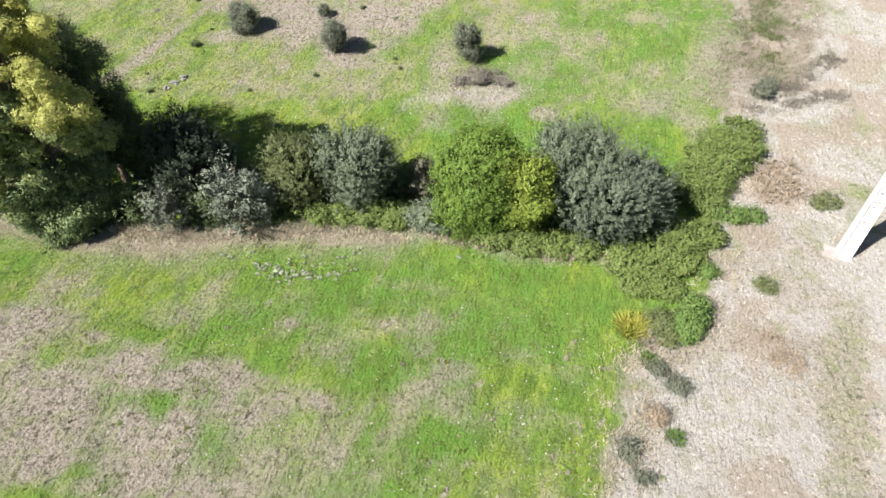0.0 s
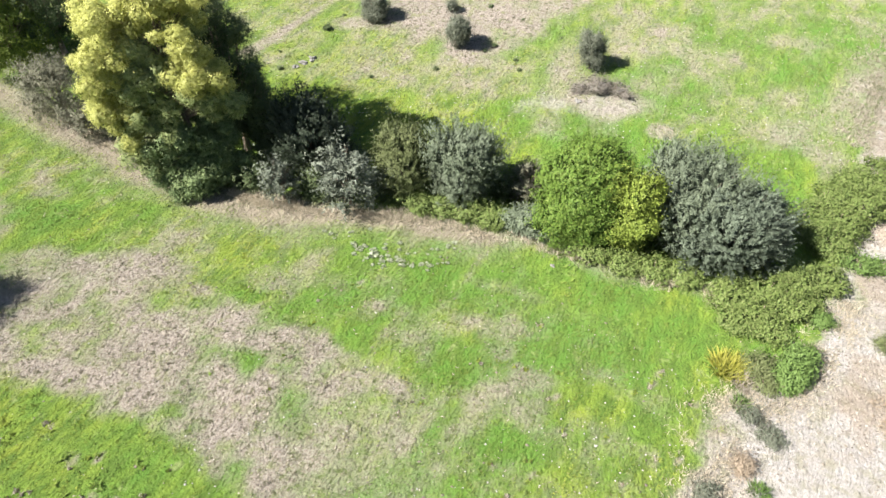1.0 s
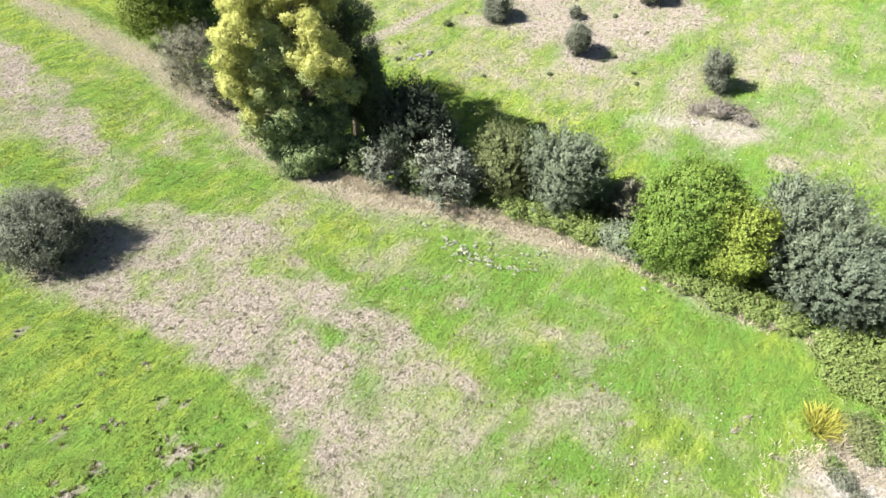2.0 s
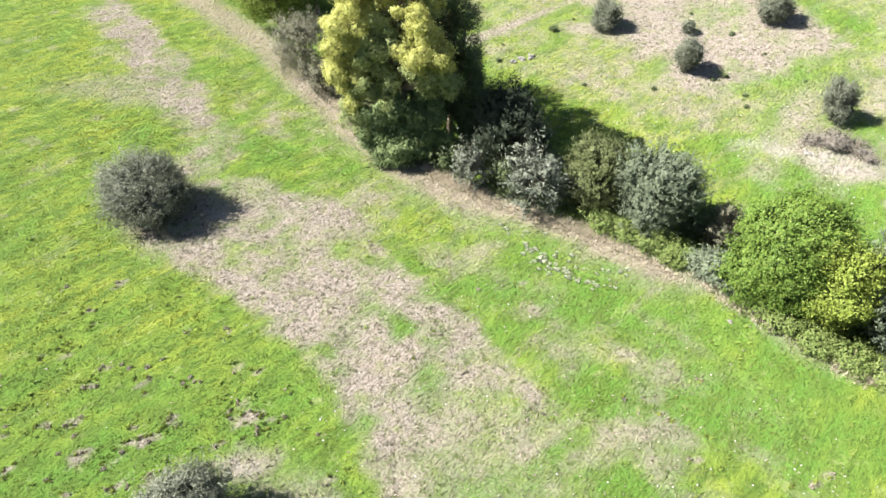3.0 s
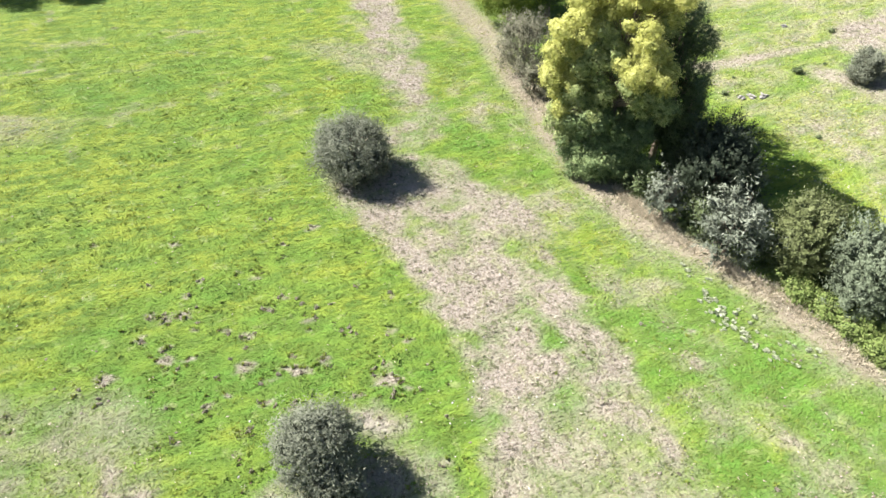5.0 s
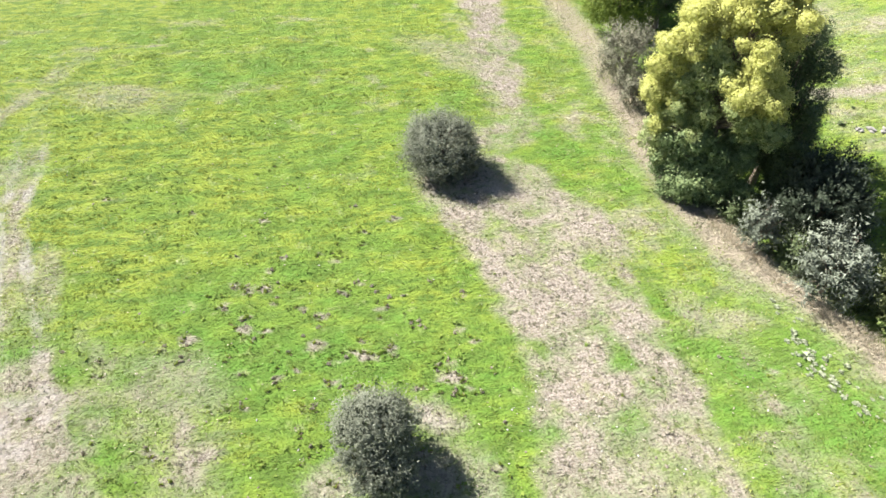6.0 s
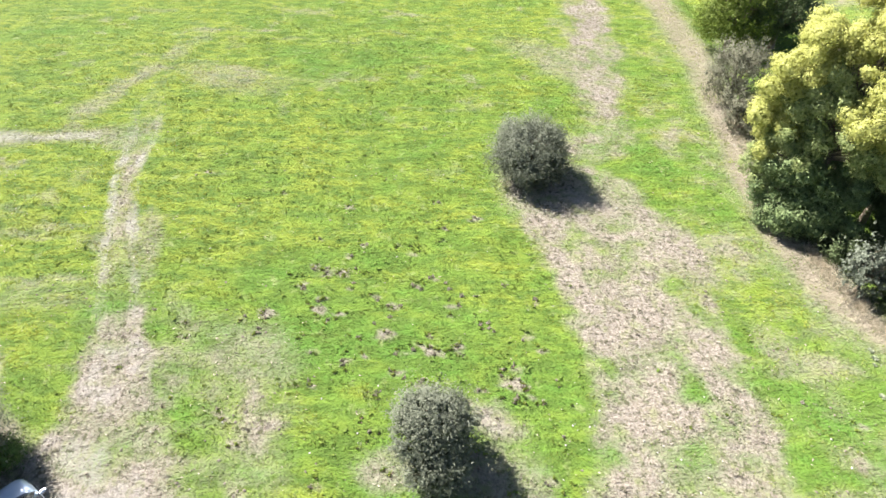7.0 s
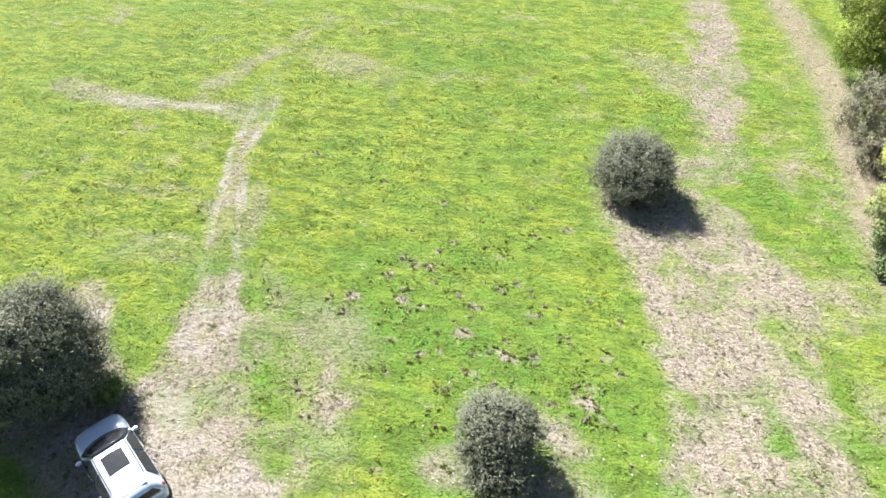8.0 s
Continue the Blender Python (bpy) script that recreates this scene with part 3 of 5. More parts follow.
def limbs(name, lobes, parent, seed, trunk=0.16, fork=0.25, mat=None, base=(0, 0)):
    """A short trunk and a limb into each lobe, one mesh."""
    rng = random.Random(seed)
    bm = bmesh.new()
    top = max(lobe[2] for lobe in lobes)
    f = Vector((base[0] * 0.5, base[1] * 0.5, max(0.35, top * fork)))
    tube(bm, [(base[0], base[1], -0.25), (base[0] * 0.8, base[1] * 0.8, f.z * 0.5), tuple(f)], [trunk * 1.35, trunk, trunk * 0.85], 9)
    for lx, ly, lz, rx, ry, rz in lobes:
        e = Vector((lx, ly, lz + rz * 0.35))
        m = f.lerp(e, 0.5) + Vector((rng.uniform(-0.2, 0.2), rng.uniform(-0.2, 0.2), rng.uniform(0, 0.25)))
        tube(bm, [tuple(f), tuple(m), tuple(e)], [trunk * 0.6, trunk * 0.38, trunk * 0.12], 6)
        for _ in range(4):
            w = e + Vector((rng.uniform(-1, 1) * rx, rng.uniform(-1, 1) * ry, rng.uniform(-0.2, 0.9) * rz)) * 0.75
            tube(bm, [tuple(m), tuple(m.lerp(w, 0.6) + Vector((0, 0, 0.08))), tuple(w)], [trunk * 0.25, trunk * 0.14, trunk * 0.04], 5)
    return part(name, bm, mat or BARK, parent)


def plant(name, x, y, label, category, group=""):
    e = new(name)
    e.empty_display_size = 0.3
    e.location = (x, y, gz(x, y))
    return tagged(e, label, category, group)


def blob(r, h, seed, n=7, squash=0.62):
    """Lobes that fill a dome of radius r and height h."""
    rng = random.Random(seed)
    out = [(0, 0, h * 0.48, r * 0.72, r * 0.72, h * 0.42)]
    for k in range(n):
        a = 2 * math.pi * (k + rng.uniform(-0.3, 0.3)) / n
        q = r * rng.uniform(0.42, 0.58)
        s = r * rng.uniform(0.30, 0.54)
        z = h * rng.uniform(0.25, 0.68)
        out.append((q * math.cos(a), q * math.sin(a), z, s, s, min(h * 0.36, s * 1.15, z * 0.98)))
    for k in range(n - 2):
        a = 2 * math.pi * (k + rng.uniform(-0.4, 0.4)) / (n - 2) + 0.5
        q, s = r * rng.uniform(0.25, 0.62), r * rng.uniform(0.24, 0.42)
        z = h * rng.uniform(0.62, 0.86)
        out.append((q * math.cos(a), q * math.sin(a), z, s, s, min(h - z, s * 1.3) * rng.uniform(0.9, 1.5)))
    return out

# ---- ground: one sheet, fine where the field lies, coarse out to the horizon ----
def make_ground():
    fine_x, fine_y = np.arange(-84, 48.01, 0.33), np.arange(-44, 78.01, 0.33)
    far = np.array([6, 16, 34, 70, 140, 300, 700, 1500, 3000.0])
    xs = np.r_[(fine_x[0] - far)[::-1], fine_x, fine_x[-1] + far]
    ys = np.r_[(fine_y[0] - far)[::-1], fine_y, fine_y[-1] + far]
    X, Y = np.meshgrid(xs, ys)
    x, y = X.ravel(), Y.ravel()
    z = ground_z(x, y)
    nx, ny = len(xs), len(ys)
    i = (np.arange(ny - 1)[:, None] * nx + np.arange(nx - 1)[None]).ravel()
    loops = np.stack([i, i + 1, i + nx + 1, i + nx], 1).astype(np.int32)
    me = bpy.data.meshes.new("ground")
    me.vertices.add(len(x))
    me.vertices.foreach_set("co", np.stack([x, y, z], 1).astype(np.float32).ravel())
    me.loops.add(loops.size)
    me.loops.foreach_set("vertex_index", loops.ravel())
    me.polygons.add(len(loops))
    me.polygons.foreach_set("loop_start", np.arange(len(loops), dtype=np.int32) * 4)
    me.polygons.foreach_set("loop_total", np.full(len(loops), 4, np.int32))
    me.attributes.new("cover", "FLOAT_COLOR", "POINT").data.foreach_set("color", cover(x, y).astype(np.float32).ravel())
    me.update(calc_edges=True)
    me.polygons.foreach_set("use_smooth", np.ones(len(loops), bool))
    me.materials.append(GROUND)
    return tagged(new("ground", me), "green meadow with dry straw patches and pale bare soil", "meadow", kind="structure")


make_ground()


def scatter(n, seed, x0=-82.0, x1=36.0, y0=-42.0, y1=70.0, near=42.0):
    """Plan points, thick near the middle of the field, thinner far off."""
    rng = np.random.default_rng(seed)
    x, y = rng.uniform(x0, x1, n), rng.uniform(y0, y1, n)
    d = np.hypot(x, y)
    keep = (rng.random(n) < np.clip(near / np.maximum(d, 1), 0.25, 1) ** 1.5) & (d > 6) 
    return x[keep], y[keep], rng


def sward(x, y):
    """How deep a green the sward is, in drifts along the plough lines."""
    u, v = x * 0.30 + y * 0.95, x * 0.95 - y * 0.30
    small = fbm(u * 0.45, v, 0.75, 3, 91.0) - 0.5
    drift = fbm(u * 0.5, v, 3.2, 3, 93.0) - 0.5
    return np.clip(step(-0.06, 0.30, 0.8 * small + 1.1 * drift), 0, 1)


def make_grass(n=320000, blades=3):
    """Short tufts over the whole meadow."""
    x, y, rng = scatter(n, 5)
    cv = cover(x, y)
    thin = rng.random(len(x)) < (1 - 0.85 * cv[:, 1]) * (1 - 0.2 * cv[:, 0]) * (0.6 + 0.4 * step(0.30, 0.62, fbm(x, y, 1.1, 3, 31.0) + 0.1))
    x, y, cv = x[thin], y[thin], cv[thin]
    n = len(x)
    z = ground_z(x, y)
    p = np.repeat(np.stack([x, y, z - 0.01], 1), blades, 0)
    p[:, :2] += rng.normal(size=(n * blades, 2)) * 0.05
    tall = (0.055 + 0.075 * rng.random(n)) * (0.6 + 0.7 * step(0.40, 0.68, fbm(0.45 * (x * 0.30 + y * 0.95), x * 0.95 - y * 0.30, 0.9, 3, 40.0))) * (1 + 0.2 * cv[:, 0])
    d = unit(rng.normal(size=(n * blades, 3)) * np.array([0.6, 0.6, 0.12]) + np.array([0.12, 0.40, 0.50]))
    L = np.repeat(tall, blades) * (0.7 + 0.6 * rng.random(n * blades))
    side = unit(np.cross(d, rng.normal(size=d.shape))) * (0.024 + 0.022 * rng.random((n * blades, 1)))
    v = np.stack([p - side, p + side, p + d * L[:, None]], 1)
    tint = cv.copy()
    tint[:, 0] = np.clip(cv[:, 0] * 0.95 + 0.35 * (rng.random(n) - 0.55), 0, 1)
    tint[:, 2] = np.clip(cv[:, 2] + 0.3 * (rng.random(n) - 0.5), 0, 1)
    tint[:, 3] = sward(x, y)
    ob = quads("meadow_grass", v, BLADES, None, colour=np.repeat(tint, blades, 0), corners=3)
    return tagged(ob, "short green and straw-coloured grass tufts on the meadow", "grass", kind="stuff")


make_grass()


def make_clumps(n=20000, blades=8):
    """Thicker leafy clumps that stand out of the sward."""
    x, y, rng = scatter(n, 15, -60, 16, -30, 62)
    cv = cover(x, y)
    keep = rng.random(len(x)) < np.clip(1 - 2.6 * cv[:, 0], 0, 1) * (1 - cv[:, 1]) * (0.10 + 0.90 * step(0.45, 0.62, fbm(x, y, 2.4, 3, 71.0)))
    x, y, cv = x[keep], y[keep], cv[keep]
    n = len(x)
    size = 0.06 + 0.12 * rng.random(n) ** 2
    p = np.repeat(np.stack([x, y, ground_z(x, y) + 0.01], 1), blades, 0) + rng.normal(size=(n * blades, 3)) * np.array([0.03, 0.03, 0])
    a = rng.uniform(0, 6.28, n * blades)
    d = unit(np.stack([np.cos(a), np.sin(a), 0.35 + 0.7 * rng.random(n * blades)], 1))
    L = np.repeat(size, blades)[:, None] * (0.7 + 0.6 * rng.random((n * blades, 1)))
    side = unit(np.cross(d, np.array([0, 0, 1.0]))) * L * 0.28
    v = np.stack([p - side, p + side, p + d * L * 1.3], 1)
    tint = cv.copy()
    tint[:, 0] = 0.3 * cv[:, 0]
    tint[:, 2] = np.clip(cv[:, 2] * 0.45 + 0.4 * (rng.random(n) - 0.55), 0, 1)
    tint[:, 3] = 0.5 * sward(x, y)
    ob = quads("leafy_clumps", v, BLADES, None, colour=np.repeat(tint, blades, 0), corners=3)
    return tagged(ob, "leafy green weed clumps standing out of the meadow", "weeds", kind="stuff")


def make_litter(n=150000):
    """Pale bits of straw that lie on the sward."""
    x, y, rng = scatter(n, 16, -62, 30, -32, 62)
    cv = cover(x, y)
    keep = rng.random(len(x)) < 0.025 + 0.6 * cv[:, 0] * (1 - 0.8 * cv[:, 1]) * step(0.38, 0.60, fbm(x, y, 0.8, 3, 81.0))
    x, y = x[keep], y[keep]
    n = len(x)
    p = np.stack([x, y, ground_z(x, y) + 0.03 + 0.03 * rng.random(n)], 1)
    a = rng.normal(0.6, 0.7, n)
    d = unit(np.stack([np.cos(a), np.sin(a), 0.25 * rng.normal(size=n)], 1))
    side = unit(np.cross(d, np.array([0, 0, 1.0]) + 0.4 * rng.normal(size=(n, 3))))
    L = (0.05 + 0.11 * rng.random(n) ** 2)[:, None]
    v = np.stack([p - side * L * 0.22, p + side * L * 0.22, p + d * L], 1)
    ob = quads("straw_litter", v, STRAW, None, tone=0.4 + 0.6 * rng.random(n), corners=3)
    return tagged(ob, "pale dry straw bits lying on the meadow", "straw", kind="stuff")


make_clumps()
make_litter()


# ---- the trees and bushes along the ditch ----
def bush(name, x, y, r, h, mat, n, label, seed, leaf=0.100, wide=0.048, up=0.3, spray=0.45, trunk=0.10, category="bush", group="", lobes=None, **more):
    e = plant(name, x, y, label, category, group)
    lobes = lobes or blob(r, h, seed)
    limbs("trunk", lobes, e, seed, trunk)
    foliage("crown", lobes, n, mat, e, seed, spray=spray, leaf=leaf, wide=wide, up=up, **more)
    return e


ROW = "bushes along the ditch"
LEAFY = dict(per=18, spray=0.62, loose=0.34, stray=0.22, flare=0.5, sunk=0.5, rough=0.6, inner_shade=0.9, depth=0.6, gap=0.5, facing=0.7)
TWIGGY = dict(per=40, spray=1.15, loose=0.11, stray=0.13, flare=0.24, sunk=0.55, up=0.9, rough=0.45, inner_shade=0.5, depth=0.5, gap=0.25, facing=0.9, vary=0.3)
SHOOTS = dict(per=44, spray=1.25, loose=0.20, stray=0.30, flare=0.40, sunk=0.42, up=0.55, rough=0.9, inner_shade=1.0, depth=0.8, gap=0.6, facing=0.6)
bush("laurel_bush", 2.1, 27.5, 2.45, 6.4, BRIGHT, 5600, "dense bright green leafy bush in the ditch row", 1, lobes=[(0, 0, 3.2, 2.1, 2.1, 2.9), (-1.0, -0.2, 4.2, 1.4, 1.4, 1.6), (0.8, 0.2, 4.6, 1.4, 1.4, 1.4), (-0.3, 0.6, 4.9, 1.4, 1.4, 1.1), (-1.2, -0.8, 1.8, 1.3, 1.3, 1.7), (0.9, -0.9, 2.0, 1.3, 1.3, 1.9), (-0.2, -1.3, 3.0, 1.3, 1.2, 1.6), (-1.5, 0.2, 2.9, 1.2, 1.2, 1.6)], leaf=0.090, wide=0.055, up=0.9, group=ROW, **LEAFY)
bush("yellow_green_bush", 4.6, 26.9, 1.9, 5.3, YELLOWISH, 3400, "yellow-green leafy bush in the ditch row", 2, leaf=0.095, wide=0.058, up=0.8, group=ROW, **LEAFY)
bush("grey_willow", 7.6, 28.7, 3.2, 5.4, WILLOW, 2500, "large grey-green willow bush with upright twigs", 3, leaf=0.125, wide=0.040, group=ROW, **TWIGGY)
bush("grey_willow", 10.3, 27.2, 3.1, 4.4, HOARY, 2700, "broad grey-green rounded bush at the end of the row", 4, leaf=0.115, wide=0.042, group=ROW, **{**TWIGGY, "spray": 0.8, "stray": 0.3, "up": 0.6, "gap": 0.45, "rough": 0.75})
bush("grey_willow", -5.2, 29.5, 2.4, 4.9, WILLOW, 1600, "grey-green rounded bush with fine upright twigs", 5, leaf=0.125, wide=0.040, group=ROW, **TWIGGY)
bush("brown_willow", -8.8, 29.4, 1.9, 4.3, BROWNISH, 1200, "olive-brown willow bush with fine twigs", 6, leaf=0.105, wide=0.038, group=ROW, **TWIGGY)
bush("silver_bush", -11.7, 27.0, 1.7, 4.2, SILVER, 230, "silvery grey bush with long loose shoots", 7, lobes=[(0, 0, 2.0, 1.1, 1.1, 1.5), (-0.9, -0.4, 2.6, 0.6, 0.6, 0.9), (0.2, -0.7, 2.2, 0.6, 0.6, 0.9), (0.9, -0.3, 2.3, 0.6, 0.6, 0.9), (-0.3, 0.2, 3.5, 0.55, 0.55, 0.8), (0.5, 0.4, 3.1, 0.5, 0.5, 0.8), (-1.1, 0.2, 1.5, 0.6, 0.6, 0.8), (1.1, 0.1, 1.4, 0.6, 0.6, 0.8), (0.1, -1.0, 1.1, 0.6, 0.6, 0.7)], leaf=0.15, wide=0.060, group=ROW, **SHOOTS)
bush("silver_bush", -15.9, 26.6, 1.1, 2.6, SILVER, 95, "small silvery grey bush under the big tree", 8, leaf=0.15, wide=0.060, group=ROW, **{**SHOOTS, "spray": 0.95, "up": 0.2})
# its leaf colour is darkened to stand for the wattle's shadow
bush("shaded_bush", -15.2, 30.0, 2.7, 5.8, SHADE, 1400, "grey-green bush with leaves darkened for the big tree's shade", 9, leaf=0.115, wide=0.043, group=ROW, **TWIGGY)
bush("scrub_bush", -35.4, 32.4, 2.7, 4.2, DRAB, 620, "scruffy grey-brown twiggy bush beside the path", 10, leaf=0.11, wide=0.036, group=ROW, **{**SHOOTS, "spray": 1.3, "stray": 0.6})
bush("scrub_bush", -31.3, 30.2, 1.3, 2.6, DRAB, 220, "low grey twiggy scrub bush beside the path", 11, leaf=0.10, wide=0.034, group=ROW, **{**SHOOTS, "spray": 0.8, "stray": 0.6})
bush("bare_bush", -1.2, 30.4, 1.0, 3.0, DRAB, 240, "thin twiggy grey bush in a gap of the row", 12, leaf=0.095, wide=0.034, group=ROW, **{**SHOOTS, "spray": 0.8})
bush("path_bush", -21.3, 26.2, 1.3, 1.9, DEEP, 420, "small green bush at the foot of the big tree", 13, leaf=0.13, wide=0.055, group=ROW, **{**SHOOTS, "spray": 0.7, "per": 24})


def wattle_tree():
    e = plant("wattle_tree", -22.0, 27.6, "tall wattle tree with yellow-green cloud-like foliage", "tree")
    rng = random.Random(4)

    def clouds(heads):
        """Each head breaks into a heap of smaller puffs; places run across, away and up."""
        out = []
        for u, v, z, s in heads:
            for _ in range(max(6, int(8 * s))):
                a, b, c = (rng.gauss(0, 0.46) * s for _ in range(3))
                k = rng.uniform(0.34, 0.62) * (0.6 + 0.4 * s)
                out.append((0.78 * (u + a) - 0.62 * (v + b), 0.62 * (u + a) + 0.78 * (v + b), max(z + c, k * 0.8), k, k, k * 0.85))
        return out

    # blossom and leaf colours also carry light: pale sunlit heads, darker shaded ones
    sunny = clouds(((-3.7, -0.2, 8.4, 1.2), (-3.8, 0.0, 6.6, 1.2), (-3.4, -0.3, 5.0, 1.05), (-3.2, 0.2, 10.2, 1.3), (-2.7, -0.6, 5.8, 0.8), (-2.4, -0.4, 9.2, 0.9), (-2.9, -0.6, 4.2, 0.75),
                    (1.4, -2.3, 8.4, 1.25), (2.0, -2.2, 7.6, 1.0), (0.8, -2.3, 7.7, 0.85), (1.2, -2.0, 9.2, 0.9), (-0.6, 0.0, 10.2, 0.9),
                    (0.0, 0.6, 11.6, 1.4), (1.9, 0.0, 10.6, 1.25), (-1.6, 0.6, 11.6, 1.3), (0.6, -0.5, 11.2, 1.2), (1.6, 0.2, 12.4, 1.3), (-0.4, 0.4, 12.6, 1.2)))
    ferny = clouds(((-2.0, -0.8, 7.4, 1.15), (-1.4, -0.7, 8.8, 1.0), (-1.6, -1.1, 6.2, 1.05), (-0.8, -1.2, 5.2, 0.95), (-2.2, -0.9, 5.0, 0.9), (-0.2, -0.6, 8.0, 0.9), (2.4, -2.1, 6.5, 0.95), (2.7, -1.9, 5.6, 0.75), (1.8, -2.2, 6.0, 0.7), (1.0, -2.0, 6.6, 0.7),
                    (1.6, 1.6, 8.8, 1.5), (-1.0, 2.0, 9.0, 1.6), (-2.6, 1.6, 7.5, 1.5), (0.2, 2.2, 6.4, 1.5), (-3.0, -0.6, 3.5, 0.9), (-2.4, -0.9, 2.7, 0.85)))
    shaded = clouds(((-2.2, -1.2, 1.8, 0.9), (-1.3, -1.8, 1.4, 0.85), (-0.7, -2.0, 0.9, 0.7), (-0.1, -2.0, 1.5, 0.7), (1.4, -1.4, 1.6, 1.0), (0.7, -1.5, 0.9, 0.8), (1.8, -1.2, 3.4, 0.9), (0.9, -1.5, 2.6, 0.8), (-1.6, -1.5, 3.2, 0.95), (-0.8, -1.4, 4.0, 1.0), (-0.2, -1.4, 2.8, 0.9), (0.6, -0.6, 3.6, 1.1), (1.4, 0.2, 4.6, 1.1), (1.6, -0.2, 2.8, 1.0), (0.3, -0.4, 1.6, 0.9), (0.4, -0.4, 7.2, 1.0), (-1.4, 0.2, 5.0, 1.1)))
    bm = bmesh.new()
    tube(bm, [(0, 0, -0.3), (0.1, 0.05, 3), (-0.1, 0.1, 7), (0.05, 0, 12.5)], [0.38, 0.30, 0.2, 0.06], 10)
    for lx, ly, lz, *_ in (sunny + ferny + shaded)[::4]:
        z0 = lz * 0.72
        tube(bm, [(0, 0.05, z0), (lx * 0.55, ly * 0.55, lz * 0.9), (lx, ly, lz)], [0.10, 0.06, 0.025], 5)
    part("trunk", bm, BARK, e)
    puff = dict(spray=0.24, wide=0.056, per=12, up=0.3, loose=0.8, depth=0.28, rough=0.4, freq=0.9, inner_shade=0.4, facing=2.6)
    # three materials, paler to darker, paint sun and shade over the crown
    foliage("crown", sunny, 15000, WATTLE, e, 41, leaf=0.080, gap=0.1, top_light=0.5, **puff)
    foliage("inner_crown", ferny, 9500, FERNY, e, 43, leaf=0.080, gap=0.2, top_light=0.4, **puff)
    foliage("lower_crown", shaded, 7000, DEEP, e, 42, spray=0.34, leaf=0.095, wide=0.052, per=13, up=0.2, loose=0.7, depth=0.5, rough=0.5, gap=0.4, inner_shade=0.5, facing=0.8)


wattle_tree()


def dark_tree(x, y, h, r, seed, n, label, taper=0.75):
    e = plant("dark_tree", x, y, label, "tree")
    rng = random.Random(seed)
    lobes = []
    for k in range(16):
        u = (k + 0.5) / 16
        a, q = k * 2.39996, r * (1 - taper * u) * rng.uniform(0.4, 0.8)
        s = r * (0.55 - 0.37 * taper * u)
        lobes.append((q * math.cos(a), q * math.sin(a), h * (0.16 + 0.76 * u), s, s, s * 1.15))
    limbs("trunk", lobes, e, seed, 0.2)
    foliage("crown", lobes, n, DARK, e, seed, spray=0.55, leaf=0.105, wide=0.048, up=0.9, loose=0.45)


dark_tree(-18.3, 30.4, 7.6, 1.25, 51, 3000, "dark green pointed tree standing beside the wattle")
dark_tree(-20.7, 31.5, 11.2, 1.9, 53, 4200, "dark green tree standing behind the wattle", 0.2)
dark_tree(-24.5, 32.5, 11.0, 3.2, 52, 4200, "dark green tree standing behind the wattle", 0.5)


def round_tree(name, x, y, r, h, mat, n, label, seed, trunk=0.22, **more):
    e = plant(name, x, y, label, "tree")
    lobes = [(lx, ly, lz + h * 0.10, a, b, c) for lx, ly, lz, a, b, c in blob(r, h * 0.92, seed, 8)]
    limbs("trunk", lobes, e, seed, trunk)
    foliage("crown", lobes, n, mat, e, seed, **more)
    return e


round_tree("path_tree", -44.2, 38.2, 4.0, 7.6, YELLOWISH, 4200, "yellow-green tree with an open trunk beside the path", 61, leaf=0.120, wide=0.057, spray=0.6, gap=0.4)
round_tree("path_tree", -50.5, 41.0, 4.0, 8.0, BROWNISH, 3200, "olive-green tree further along the path", 62, leaf=0.120, wide=0.057, spray=0.6, gap=0.4)
round_tree("shady_tree", -41.5, 40.5, 3.0, 6.5, DARK, 2600, "dark shaded tree behind the scrub", 63, leaf=0.110, wide=0.048, spray=0.6)
bush("olive_tree", -30.5, 13.6, 2.35, 4.1, OLIVE, 2800, "rounded grey-green olive tree alone in the meadow", 71, leaf=0.10, wide=0.037, per=24, spray=0.85, up=0.6, trunk=0.2, category="tree", loose=0.24, stray=0.3, flare=0.4, sunk=0.5, inner_shade=0.9, gap=0.45, rough=0.7, facing=0.6, lobes=[(0.00, 0.00, 1.71, 1.57, 1.57, 1.35), (-1.24, -0.56, 1.53, 1.24, 1.19, 1.17), (-0.68, 1.24, 1.62, 1.30, 1.24, 1.17), (1.13, 0.90, 1.44, 1.19, 1.19, 1.12), (1.24, -0.68, 1.35, 1.19, 1.19, 1.17), (0.11, -1.36, 1.71, 1.24, 1.24, 1.22), (-0.79, -0.56, 2.70, 1.08, 1.08, 0.85), (0.56, 0.68, 2.79, 1.13, 1.13, 0.81), (0.56, -0.79, 2.61, 1.03, 1.03, 0.81), (-1.02, 0.68, 2.52, 0.97, 0.97, 0.81)])
